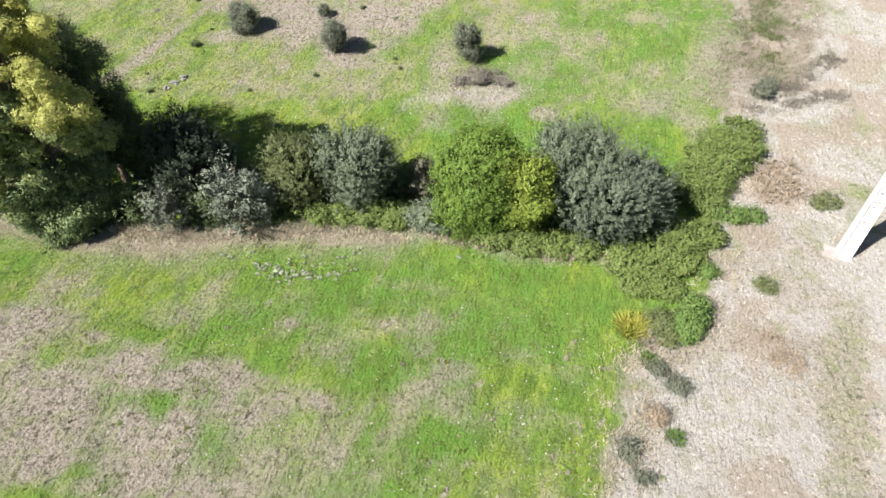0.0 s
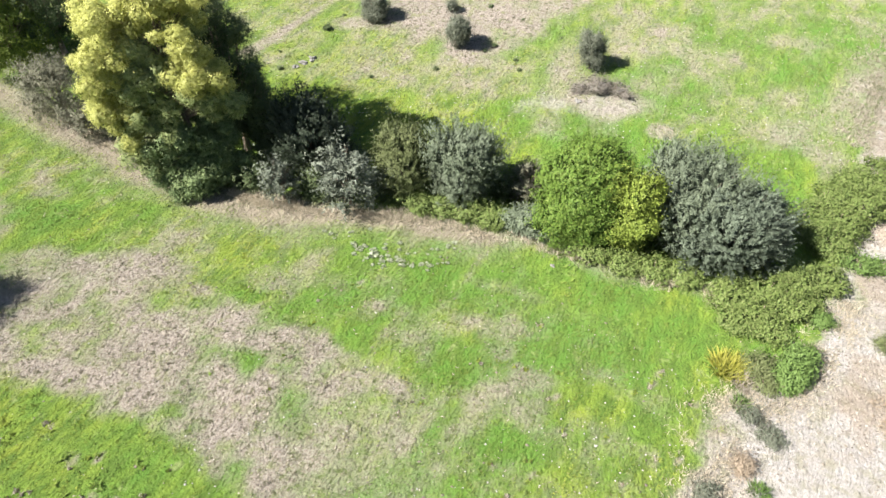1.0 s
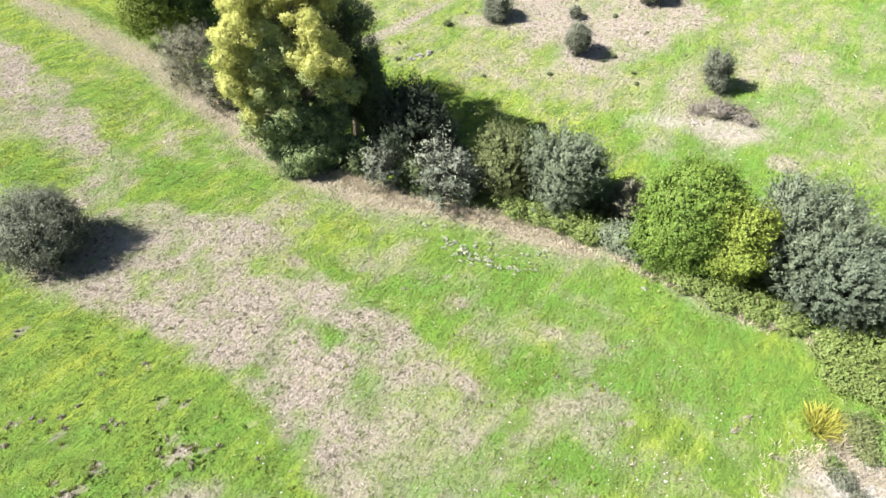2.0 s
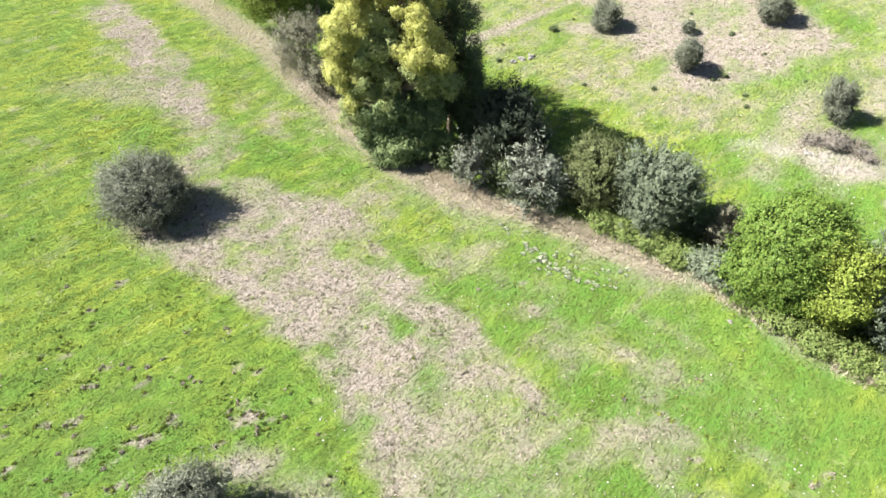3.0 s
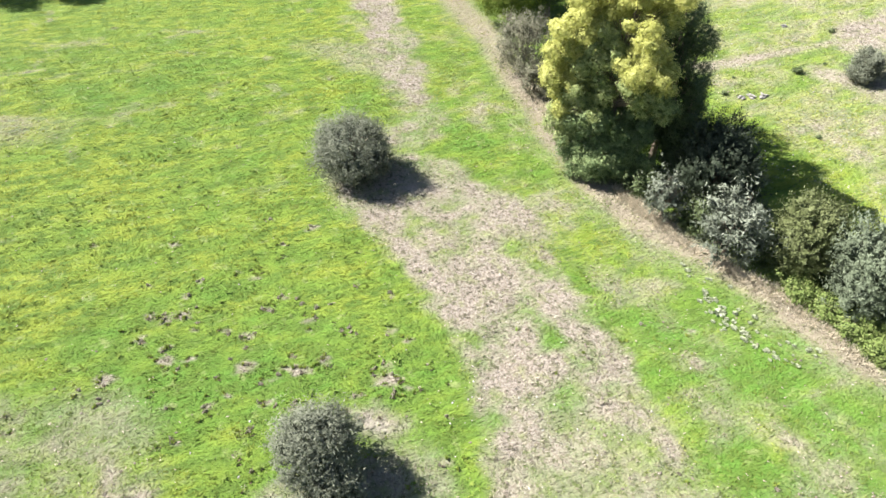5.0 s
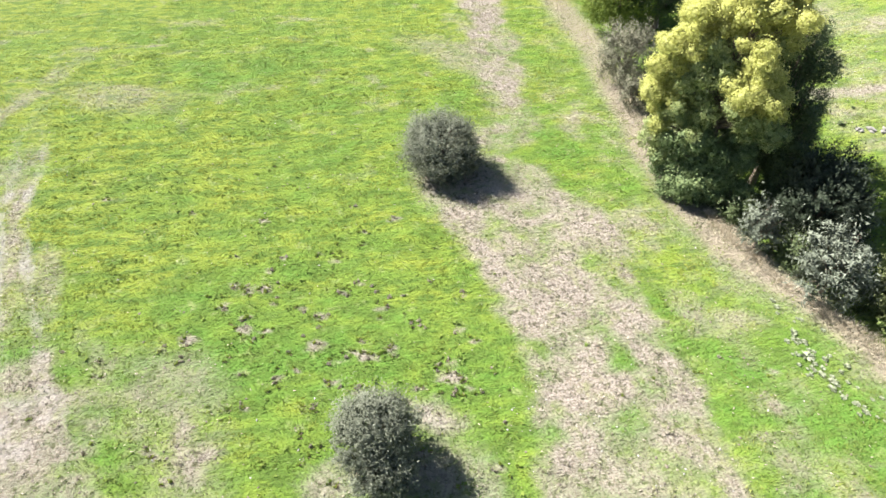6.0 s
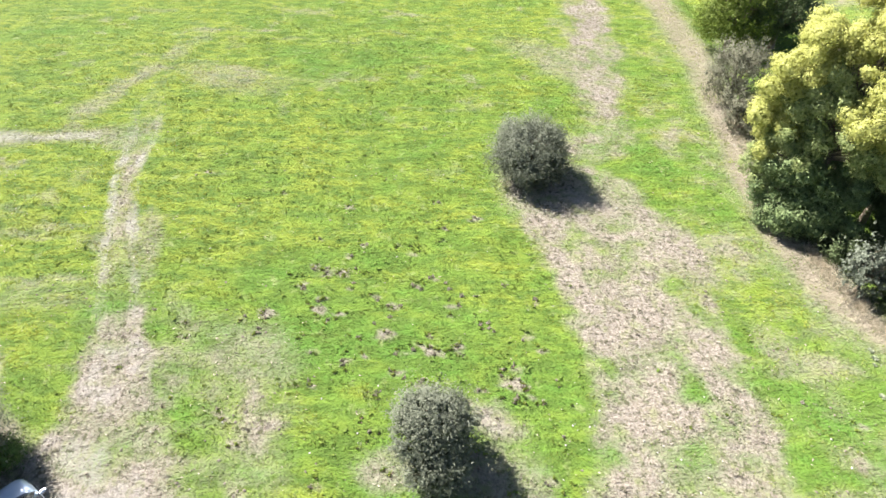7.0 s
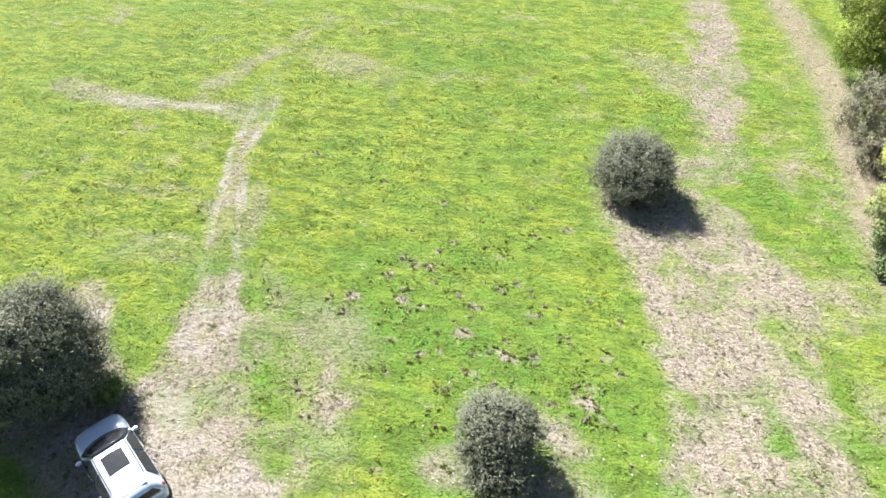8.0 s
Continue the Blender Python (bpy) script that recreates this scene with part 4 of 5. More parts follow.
bush("olive_tree", -12.8, 2.45, 1.8, 3.4, OLIVE, 1900, "small grey-green olive tree with a low skirt alone in the meadow", 72, leaf=0.095, wide=0.036, per=24, spray=0.75, up=0.6, trunk=0.17, category="tree", loose=0.24, stray=0.35, flare=0.42, sunk=0.5, inner_shade=1.0, gap=0.5, rough=0.75,
     lobes=[(-0.4, 0.1, 1.9, 1.25, 1.25, 1.1), (-1.1, -0.5, 1.7, 0.85, 0.85, 0.85), (-1.0, 0.7, 1.7, 0.85, 0.85, 0.85), (-0.1, 0.9, 1.8, 0.85, 0.85, 0.85), (-0.1, -0.9, 1.8, 0.85, 0.85, 0.85), (-0.5, -0.2, 2.7, 0.85, 0.85, 0.65), (-0.3, 0.5, 2.6, 0.75, 0.75, 0.6),
            (1.1, -0.5, 0.95, 0.75, 0.75, 0.8), (1.25, 0.3, 0.85, 0.7, 0.7, 0.75), (0.7, -0.95, 0.9, 0.6, 0.6, 0.7), (0.8, 0.0, 1.1, 0.7, 0.7, 0.8)])
round_tree("olive_tree", -17.9, -17.3, 3.1, 5.3, OLIVE, 5600, "large grey-green olive tree shading the parked car", 73, leaf=0.100, wide=0.040, per=22, spray=0.85, up=0.6, loose=0.26, stray=0.35, flare=0.42, sunk=0.5, inner_shade=0.9, gap=0.2, rough=0.6, freq=0.8, facing=0.9)
bush("olive_sucker", -17.3, -14.5, 0.75, 1.3, SHRUB, 260, "small dark green olive sucker beside the car", 75, leaf=0.10, wide=0.04, spray=0.5, gap=0.5, trunk=0.04)
# added out of view, only to throw more shadow left of the car
round_tree("olive_tree", -17.6, -21.2, 3.1, 5.4, OLIVE, 4000, "unseen grey-green olive tree added to widen the shade by the parked car", 74, leaf=0.10, wide=0.04, spray=0.55)
for k, (x, y, r, h) in enumerate(((-77.0, -2.0, 2.6, 5.2), (-74.5, 3.6, 2.2, 4.8), (-72.0, -33.0, 2.4, 4.6))):
    round_tree("far_olive_tree", x, y, r, h, OLIVE, 1500, "distant grey-green olive tree at the field's edge", 80 + k, leaf=0.110, wide=0.048, spray=0.6)
SLOPE = "bushes on the dry slope"
for k, (x, y, r, h, n) in enumerate(((-16.3, 48.3, 1.35, 2.1, 1100), (-10.2, 50.4, 0.5, 0.9, 240), (-8.7, 45.4, 1.1, 2.5, 1000), (1.8, 44.6, 1.15, 2.9, 1100), (-4.9, 54.5, 1.5, 2.4, 1300))):
    bush("slope_bush", x, y, r, h, OLIVE, n, "small dark grey-green bush on the dry slope", 90 + k, leaf=0.100, wide=0.043, group=SLOPE, trunk=0.07)


# ---- undergrowth: brambles, shrubs and dry grass at the hedge and on the bank ----
def mound(name, spots, mat, n, label, category, seed, group="", **more):
    """A low spreading plant over several spots (x, y, radius, height); its foot is the first spot."""
    x0, y0 = spots[0][:2]
    e = plant(name, x0, y0, label, category, group)
    z0 = gz(x0, y0)
    lobes = [(x - x0, y - y0, gz(x, y) - z0 + h * 0.42, r, r, h * 0.58) for x, y, r, h in spots]
    rng = random.Random(seed)
    bm = bmesh.new()
    for x, y, r, h in spots:
        for _ in range(5):
            a, q = rng.uniform(0, 6.3), r * rng.uniform(0.2, 0.8)
            bx, by, bz = x - x0 + 0.3 * q * math.cos(a), y - y0 + 0.3 * q * math.sin(a), gz(x, y) - z0
            tube(bm, [(bx, by, bz - 0.1), (x - x0 + 0.8 * q * math.cos(a), y - y0 + 0.8 * q * math.sin(a), bz + h * 0.7), (x - x0 + q * math.cos(a), y - y0 + q * math.sin(a), bz + h * 0.5)], [0.02, 0.014, 0.006], 4)
    tagged(part("stems", bm, TWIG, e), kind="stuff")
    foliage("leaves", [(a, b, c + 5, d, f, g) for a, b, c, d, f, g in lobes], n, mat, e, seed, **more).location.z = -5
    return e


BR = "bramble thickets"
mound("bramble_thicket", ((10.4, 24.0, 1.3, 0.9), (12.0, 24.9, 1.5, 1.2), (13.6, 25.6, 1.4, 1.1), (15.2, 26.1, 1.2, 0.9), (11.4, 22.9, 1.3, 0.8), (13.3, 24.0, 1.3, 0.9), (10.3, 22.3, 1.0, 0.6), (12.0, 21.9, 0.9, 0.6)),
      BRAMBLE, 2600, "low olive-green bramble thicket beside the pale bank", "bramble", 101, BR, leaf=0.085, wide=0.05, per=20, spray=0.40, rough=0.55, gap=0.35, inner_shade=0.9)
mound("bramble_thicket", ((16.4, 30.2, 1.5, 1.3), (15.6, 31.8, 1.3, 1.2), (17.4, 31.6, 1.5, 1.5), (17.2, 33.2, 1.4, 1.4), (18.8, 33.0, 1.5, 1.5), (18.9, 34.8, 1.5, 1.5), (20.3, 34.4, 1.3, 1.4), (20.6, 36.2, 1.5, 1.3), (16.2, 29.0, 1.1, 1.0)),
      BRAMBLE, 3400, "large olive-green bramble thicket at the end of the row", "bramble", 102, BR, leaf=0.085, wide=0.05, per=20, spray=0.40, rough=0.55, gap=0.35, inner_shade=0.9)
mound("bramble_thicket", ((-7.6, 27.7, 1.0, 0.9), (-6.0, 27.8, 1.0, 1.0), (-4.4, 27.7, 1.0, 1.0), (-2.8, 27.5, 1.0, 0.9)), BRAMBLE, 1300, "bright green low brambles under the willow", "bramble", 103, BR, leaf=0.085, wide=0.05, per=20, spray=0.40, rough=0.8, gap=0.4)
mound("bramble_thicket", ((1.6, 26.2, 0.9, 0.8), (3.2, 25.7, 0.9, 0.8), (4.8, 25.3, 1.0, 0.8), (6.4, 25.2, 1.0, 0.8), (8.0, 25.0, 0.9, 0.7)), BRAMBLE, 1500, "low yellow-green brambles along the foot of the bushes", "bramble", 104, BR, leaf=0.085, wide=0.05, per=20, spray=0.40, rough=0.8, gap=0.4)
mound("grey_shrub", ((-0.6, 27.2, 1.1, 1.5), (0.3, 26.8, 0.8, 1.1), (-1.6, 27.4, 0.8, 1.1)), WILLOW, 900, "low grey-green shrub in front of the gap", "shrub", 105, leaf=0.13, wide=0.05, spray=0.5, gap=0.45)
# the next two dark mounds are added to stand for deep shade in gaps
mound("shaded_undergrowth", ((-14.0, 29.2, 1.3, 1.8), (-13.0, 30.5, 1.3, 2.0), (-17.6, 29.2, 1.4, 1.8), (-19.2, 28.6, 1.2, 1.5), (-20.0, 27.9, 1.3, 2.0), (-18.4, 27.6, 1.2, 1.8), (-14.2, 28.0, 1.2, 1.8), (-13.6, 27.6, 0.9, 1.4), (-10.3, 28.6, 1.0, 1.6)), DARK, 2200, "dark leaves added to deepen the shade between the bushes", "undergrowth", 106, leaf=0.14, wide=0.05, spray=0.5)
mound("shaded_undergrowth", ((-7.2, 30.8, 1.2, 2.0), (-1.8, 31.4, 1.1, 1.6), (-2.8, 30.6, 0.9, 1.8)), DARK, 900, "dark leaves added to deepen the shade in the gap of the row", "undergrowth", 107, leaf=0.14, wide=0.05, spray=0.5)
mound("shaded_undergrowth", ((-27.0, 29.8, 1.3, 1.6), (-29.2, 31.0, 1.3, 1.6), (-25.0, 29.0, 1.2, 1.4)), BROWNISH, 1100, "grey-brown undergrowth beside the path", "undergrowth", 108, leaf=0.13, wide=0.04, spray=0.55, gap=0.45)
mound("dark_shrub", ((12.5, 19.5, 0.75, 0.95), (13.0, 20.5, 0.7, 0.85), (12.1, 18.9, 0.55, 0.7)), SHRUB, 900, "small dense dark green shrub on the bank's edge", "shrub", 109, leaf=0.12, wide=0.05, up=0.8)
mound("dark_shrub", ((14.6, 23.3, 0.5, 0.5),), SHRUB, 170, "tiny dark green shrub on the pale bank", "shrub", 110, leaf=0.10, wide=0.045)
mound("dark_shrub", ((17.7, 28.1, 0.8, 0.6), (18.9, 28.2, 0.7, 0.5), (16.9, 28.3, 0.6, 0.5)), SHRUB, 480, "low blue-green shrub on the pale bank", "shrub", 111, leaf=0.10, wide=0.04)
mound("rusty_scrub", ((21.4, 31.4, 1.5, 0.40), (22.6, 32.8, 1.2, 0.35), (20.8, 30.2, 1.0, 0.3), (22.6, 30.6, 1.0, 0.3)), RUST, 420, "low rusty brown scrub on the pale bank", "scrub", 112, leaf=0.10, wide=0.04, spray=0.3)
mound("olive_scrub", ((11.0, 19.7, 0.8, 0.6), (11.2, 18.7, 0.6, 0.45)), BROWNISH, 420, "low olive-brown scrub beside the golden grass", "scrub", 113, leaf=0.12, wide=0.03, up=0.9)
mound("brown_scrub", ((9.6, 14.3, 0.5, 0.4),), RUST, 190, "small rusty brown scrub on the bank's edge", "scrub", 114, leaf=0.10, wide=0.03)
mound("grey_scrub", ((11.0, 16.0, 0.6, 0.35), (10.3, 16.9, 0.5, 0.3)), OLIVE, 260, "low grey dry scrub on the bank's edge", "scrub", 115, leaf=0.10, wide=0.03)
mound("grey_scrub", ((8.1, 12.7, 0.6, 0.3), (8.4, 11.7, 0.5, 0.3)), OLIVE, 220, "low grey-green scrub on the bank's edge", "scrub", 116, leaf=0.10, wide=0.03)
mound("olive_scrub", ((17.4, 22.3, 0.6, 0.3),), BROWNISH, 150, "small olive-brown scrub on the pale bank", "scrub", 117, leaf=0.10, wide=0.03)
mound("brown_scrub", ((16.4, 18.2, 1.0, 0.25), (16.6, 17.2, 0.9, 0.22)), RUST, 160, "flat brown scrub on the pale bank", "scrub", 118, leaf=0.10, wide=0.03)
mound("dark_scrub", ((24.2, 29.6, 0.9, 0.3), (23.4, 29.2, 0.6, 0.25)), BROWNISH, 260, "flat olive-brown scrub beside the white pole", "scrub", 121, leaf=0.10, wide=0.03)
mound("slope_scrub", ((23.6, 40.6, 0.8, 0.9), (24.2, 41.4, 0.7, 0.8)), OLIVE, 380, "dark grey scrub on the slope", "scrub", 119, leaf=0.12, wide=0.04)
mound("dead_brush", ((2.4, 42.3, 1.1, 0.8), (3.9, 42.4, 0.9, 0.6), (1.2, 41.9, 0.7, 0.5), (4.6, 41.8, 0.6, 0.4)), DEAD, 620, "heap of grey dead brush on bare soil", "brush", 120, leaf=0.14, wide=0.025, gap=0.5)


def tuft(name, x, y, r, h, mat, n, label, category, seed, group=""):
    """A clump of long upright blades."""
    e = plant(name, x, y, label, category, group)
    rng = np.random.default_rng(seed)
    a, q = rng.uniform(0, 2 * np.pi, n), r * 0.7 * np.sqrt(rng.random(n))
    p = np.stack([q * np.cos(a), q * np.sin(a), np.full(n, -0.03)], 1)
    d = unit(np.stack([np.cos(a) * q / r, np.sin(a) * q / r, np.full(n, 0.8)], 1) + rng.normal(size=(n, 3)) * 0.3)
    L = h * (0.6 + 0.6 * rng.random(n))
    tagged(quads("blade_clump", leaves(p, d, L, np.full(n, 0.035), rng), mat, e, rng.random(n)), kind="stuff")
    return e


tuft("golden_tuft", 9.6, 19.4, 0.9, 0.75, GOLD, 600, "clump of golden yellow grass at the bank's edge", "grass clump", 131)
tuft("golden_tuft", 10.3, 18.6, 0.6, 0.5, STRAW, 260, "clump of straw-coloured grass at the bank's edge", "grass clump", 132)
tuft("rush_tuft", 9.9, 17.4, 0.45, 0.45, SHRUB, 200, "dark green rush tuft at the bank's edge", "rush", 133)
tuft("rush_tuft", 10.1, 13.3, 0.45, 0.40, SHRUB, 200, "dark green rush tuft at the bank's edge", "rush", 134)


def dry_fringe(name, pts, n, width, tall, seed, label, mat):
    """Long dry grass along a line."""
    rng = np.random.default_rng(seed)
    pts = np.array(pts, float)
    seg = rng.integers(0, len(pts) - 1, n * 2)
    u = rng.random(n * 2)[:, None]
    q = pts[seg] * (1 - u) + pts[seg + 1] * u + rng.normal(size=(n * 2, 2)) * width
    keep = fbm(q[:, 0], q[:, 1], 1.2, 3, seed) > 0.45
    q = q[keep][:n]
    m, k = len(q), 5
    p = np.repeat(np.stack([q[:, 0], q[:, 1], ground_z(q[:, 0], q[:, 1]) - 0.03], 1), k, 0) + rng.normal(size=(m * k, 3)) * np.array([0.05, 0.05, 0])
    d = unit(rng.normal(size=(m * k, 3)) * np.array([0.6, 0.6, 0.1]) + np.array([0, 0, 0.8]))
    L = tall * (0.5 + 0.8 * rng.random(m * k))
    ob = quads(name, leaves(p, d, L, np.full(m * k, 0.022), rng), mat, None, np.repeat(rng.random(m), k))
    return tagged(ob, label, "dry grass", kind="stuff")


dry_fringe("hedge_foot_grass", [(-34, 31.4), (-26.3, 28.3), (-20.5, 26.5), (-16.2, 26.1), (-12, 26.3), (-7, 26.7), (0.5, 26.1), (5, 24.9), (9.6, 24.0)], 3400, 0.34, 0.40, 201, "long dry brownish grass along the foot of the hedge", FRINGE)
dry_fringe("bank_edge_grass", [(7.0, 10.0), (8.2, 14.0), (9.2, 17), (11.6, 18.2), (14.6, 21.4), (16.4, 25.0)], 1800, 0.7, 0.28, 202, "dry tangled grass along the edge of the pale bank", FRINGE)
dry_fringe("bank_top_grass", [(20, 38.5), (22.5, 42), (24, 47), (26.5, 53)], 1800, 1.6, 0.35, 203, "dry tangled grass on the upper bank", STRAW)
dry_fringe("bank_grass", [(12, 10), (15, 15), (17, 20), (20, 27), (25, 33), (28, 38)], 1500, 2.6, 0.16, 204, "short dry grass scattered over the pale bank", STRAW)
dry_fringe("bank_weeds", [(24.0, 43.6), (26.5, 48), (28.5, 54)], 2400, 1.5, 0.34, 206, "olive-brown dry weeds on the upper bank", BROWNISH)
dry_fringe("rank_grass", [(24.5, 43.4), (27, 47), (30, 52.5)], 3000, 1.7, 0.34, 208, "tangled straw-coloured grass on the upper bank", STRAW)
for k, line in enumerate(([(22.6, 39.2), (24.5, 40.9), (27.2, 42.1)], [(24.2, 38.9), (27, 40.3), (30, 40.8)], [(27.5, 42.6), (29.5, 44.4), (32, 46)])):
    dry_fringe("dead_scrub", line, 420, 0.40, 0.34, 207 + 10 * k, "grey dead scrub lying in streaks on the upper bank", DEAD)
dry_fringe("ditch_grass", [(-20, 29), (-8, 29.5), (2, 28.6), (12, 27.5)], 2600, 0.9, 0.5, 205, "dark green rank grass under the bushes", SHRUB)


# ---- stones, clods, thistles ----
def pebbles(name, x, y, size, mat, label, category, flat=0.6, seed=1):
    """Many small stones, one mesh: eight-cornered lumps."""
    rng = np.random.default_rng(seed)
    n = len(x)
    z = ground_z(x, y)
    dirs = np.array([(1, 0, 0), (0, 1, 0), (-1, 0, 0), (0, -1, 0), (0, 0, 1.0), (0, 0, -0.6)])
    faces = np.array([(0, 1, 4), (1, 2, 4), (2, 3, 4), (3, 0, 4), (1, 0, 5), (2, 1, 5), (3, 2, 5), (0, 3, 5)])
    a = rng.uniform(0, 6.28, n)
    c, s = np.cos(a), np.sin(a)
    v = dirs[None] * (0.7 + 0.6 * rng.random((n, 6, 1))) * size[:, None, None] * np.array([1, 0.75, flat])
    v = np.stack([v[..., 0] * c[:, None] - v[..., 1] * s[:, None], v[..., 0] * s[:, None] + v[..., 1] * c[:, None], v[..., 2]], -1)
    v = v + np.stack([x, y, z + size * 0.25], 1)[:, None]
    ob = quads(name, v[:, faces].reshape(-1, 3), mat, None, corners=3)
    return tagged(ob, label, category, kind="stuff")


CLOD = plain("earth_clods", (0.13, 0.11, 0.085), 0.95, scale=7, spread=0.3)
rng = np.random.default_rng(77)
x, y = rng.uniform(-60, 34, 60000), rng.uniform(-30, 60, 60000)
w = 0.022 + 0.13 * (y > 34) * step(0.40, 0.6, fbm(x, y, 5.0, 2, 50.0)) + 0.35 * step(4.5, 2.0, oval(x, y, 6.0, 14.5, 1.2, 1.6)) + 0.12 * step(1.6, 0.8, oval(x, y, -10, 12, 12, 4)) + 0.3 * step(1.6, 0.8, oval(x, y, -4, 37.5, 16, 2.5)) * step(0.4, 0.6, fbm(x, y, 2.0, 2, 55.0)) + 0.03 * (x > np.interp(y, BANK_Y, BANK_X))
keep = rng.random(len(x)) < w
x, y = x[keep], y[keep]
pebbles("white_stones", x, y, (0.022 + 0.05 * rng.random(len(x)) ** 2) * np.where(y > 35, 1.15, 1.0), PEBBLE, "small whitish stones strewn over the meadow", "stones", seed=78)
x, y = rng.uniform(-60, 26, 130000), rng.uniform(-30, 54, 130000)
cv = cover(x, y)
w = 0.30 * cv[:, 0] * step(0.42, 0.62, fbm(x, y, 1.4, 3, 60.0)) 
keep = rng.random(len(x)) < 0.9 * w * (np.hypot(x, y) < 60)
x, y = x[keep], y[keep]
pebbles("earth_clods", x, y, 0.03 + 0.07 * rng.random(len(x)) ** 1.5, CLOD, "brown earth clods in the dry patches", "clods", 0.4, seed=79)
# earth colour that also stands for the shade inside the prints
PEAT = plain("turned_earth_and_shade", (0.150, 0.115, 0.075), 0.95, scale=7, spread=0.3)
PEAT.node_tree.nodes["Principled BSDF"].inputs["Specular IOR Level"].default_value = 0.05


def hoof_prints():
    """Ragged prints of trodden earth, dark for the shade in their hollows, each with straw round it and a tussock added
    on its sunny side to shade it.
    """
    rng = np.random.default_rng(80)
    earth, blades, tint = [], [], []
    for cx, cy, r in SCARS:
        for _ in range(1 + int(r * 7)):
            px, py = rng.normal(cx, r * 0.8), rng.normal(cy, r * 0.8)
            a, k = radians(72) + rng.normal(0, 0.7), 9
            long, wide = rng.uniform(0.05, 0.13) * (0.7 + r), rng.uniform(0.022, 0.045)
            w = np.linspace(0, 2 * np.pi, k, endpoint=False)
            rad = 0.55 + 0.7 * rng.random(k)
            lx, ly = long * rad * np.cos(w), wide * rad * np.sin(w)
            qx, qy = px + lx * math.cos(a) - ly * math.sin(a), py + lx * math.sin(a) + ly * math.cos(a)
            ring = np.stack([qx, qy, ground_z(qx, qy) + 0.012], 1)
            mid = np.array([px, py, gz(px, py) + 0.030])
            earth += [(ring[i], ring[(i + 1) % k], mid) for i in range(k)]
            n = 16
            along = rng.uniform(-1, 1, n) * long
            fx = px - 0.05 * 0.85 + along * math.cos(a) + rng.normal(0, 0.03, n) - wide * 0.8
            fy = py - 0.05 * 0.53 + along * math.sin(a) + rng.normal(0, 0.03, n) - wide * 0.5
            f = np.stack([fx, fy, ground_z(fx, fy)], 1)
            d = unit(rng.normal(size=(n, 3)) * 0.35 + np.array([0.1, 0.1, 0.8]))
            side = unit(np.cross(d, rng.normal(size=(n, 3)))) * 0.035
            blades.append(np.stack([f - side, f + side, f + d * rng.uniform(0.10, 0.20, (n, 1))], 1))
            tint += [(rng.choice((0.05, 0.15, 0.7)), 0.0, rng.uniform(0, 0.6), 0.0)] * n
    tagged(quads("turned_earth", np.array(earth), PEAT, None, corners=3), "turned earth, darkened for the hollows' shade, in hoof-trodden scars of the meadow", "earth", kind="stuff")
    tagged(quads("tussocks", np.concatenate(blades), BLADES, None, colour=np.array(tint), corners=3), "ragged grass tussocks added to shade the hoof-trodden scars", "grass", kind="stuff")


hoof_prints()


def rock(name, x, y, size, label, seed):
    bm = bmesh.new()
    bmesh.ops.create_icosphere(bm, subdivisions=3, radius=1.0)
    for v in bm.verts:
        k = 0.70 + 0.8 * noise.noise(v.co * 1.3 + Vector((seed, 0, 0))) + 0.2 * noise.noise(v.co * 4 + Vector((0, seed, 0)))
        v.co = Vector((v.co.x * size[0], v.co.y * size[1], v.co.z * size[2])) * k
    ob = part(name, bm, STONE)
    ob.location = (x, y, gz(x, y) + size[2] * 0.25)
    ob.rotation_euler.z = seed
    return tagged(ob, label, "rock", "rocks on the slope")


for k, (x, y, s) in enumerate(((-20.4, 41.6, (0.42, 0.24, 0.22)), (-19.9, 42.3, (0.4, 0.3, 0.25)), (-20.9, 41.0, (0.35, 0.25, 0.2)), (-33.2, 48.6, (0.7, 0.5, 0.45)), (-32.5, 49.5, (0.5, 0.4, 0.3)),
                               (2.9, 42.5, (0.5, 0.35, 0.4)), (4.2, 42.2, (0.35, 0.3, 0.3)), (1.2, 40.7, (0.4, 0.3, 0.15)), (-24.5, 51.0, (0.3, 0.25, 0.2)), (0.9, 24.4, (0.16, 0.13, 0.1)))):
    rock("pale_rock", x, y, s, "pale weathered limestone rock half sunk in the ground", k * 1.7)


def thistle(seed):
    e = new("silver_thistle")
    e.empty_display_size = 0.2
    rng = np.random.default_rng(seed)
    n = 46
    a = rng.uniform(0, 6.28, n)
    d = unit(np.stack([np.cos(a), np.sin(a), 0.08 + 0.25 * rng.random(n)], 1))
    quads("rosette", leaves(np.zeros((n, 3)) + d * 0.03, d, 0.22 + 0.2 * rng.random(n), np.full(n, 0.085), rng), THISTLE, e, rng.random(n))
    return tagged(e, "silvery thistle rosette flat on the green meadow", "thistle", "silver thistles")


THISTLE = leaf_material("thistle_leaves", (0.22, 0.25, 0.16), (0.30, 0.33, 0.23), (0.35, 0.37, 0.28), 0.25, 0.9)
first = thistle(301)
rr = random.Random(9)
spots = []
for cx, cy, s, n in ((-8.3, 23.0, 0.55, 20), (-7.0, 22.8, 0.45, 14), (-5.4, 23.3, 0.4, 10), (-11.9, 24.3, 0.5, 6), (-10.2, 24.0, 0.6, 10), (-5.2, 24.6, 0.25, 5), (-9.8, 23.4, 0.4, 4)):
    spots += [(rr.gauss(cx, s * 1.5), rr.gauss(cy, s * 0.8)) for _ in range(n)]
first.location = (*spots[0], gz(*spots[0]) + 0.03)
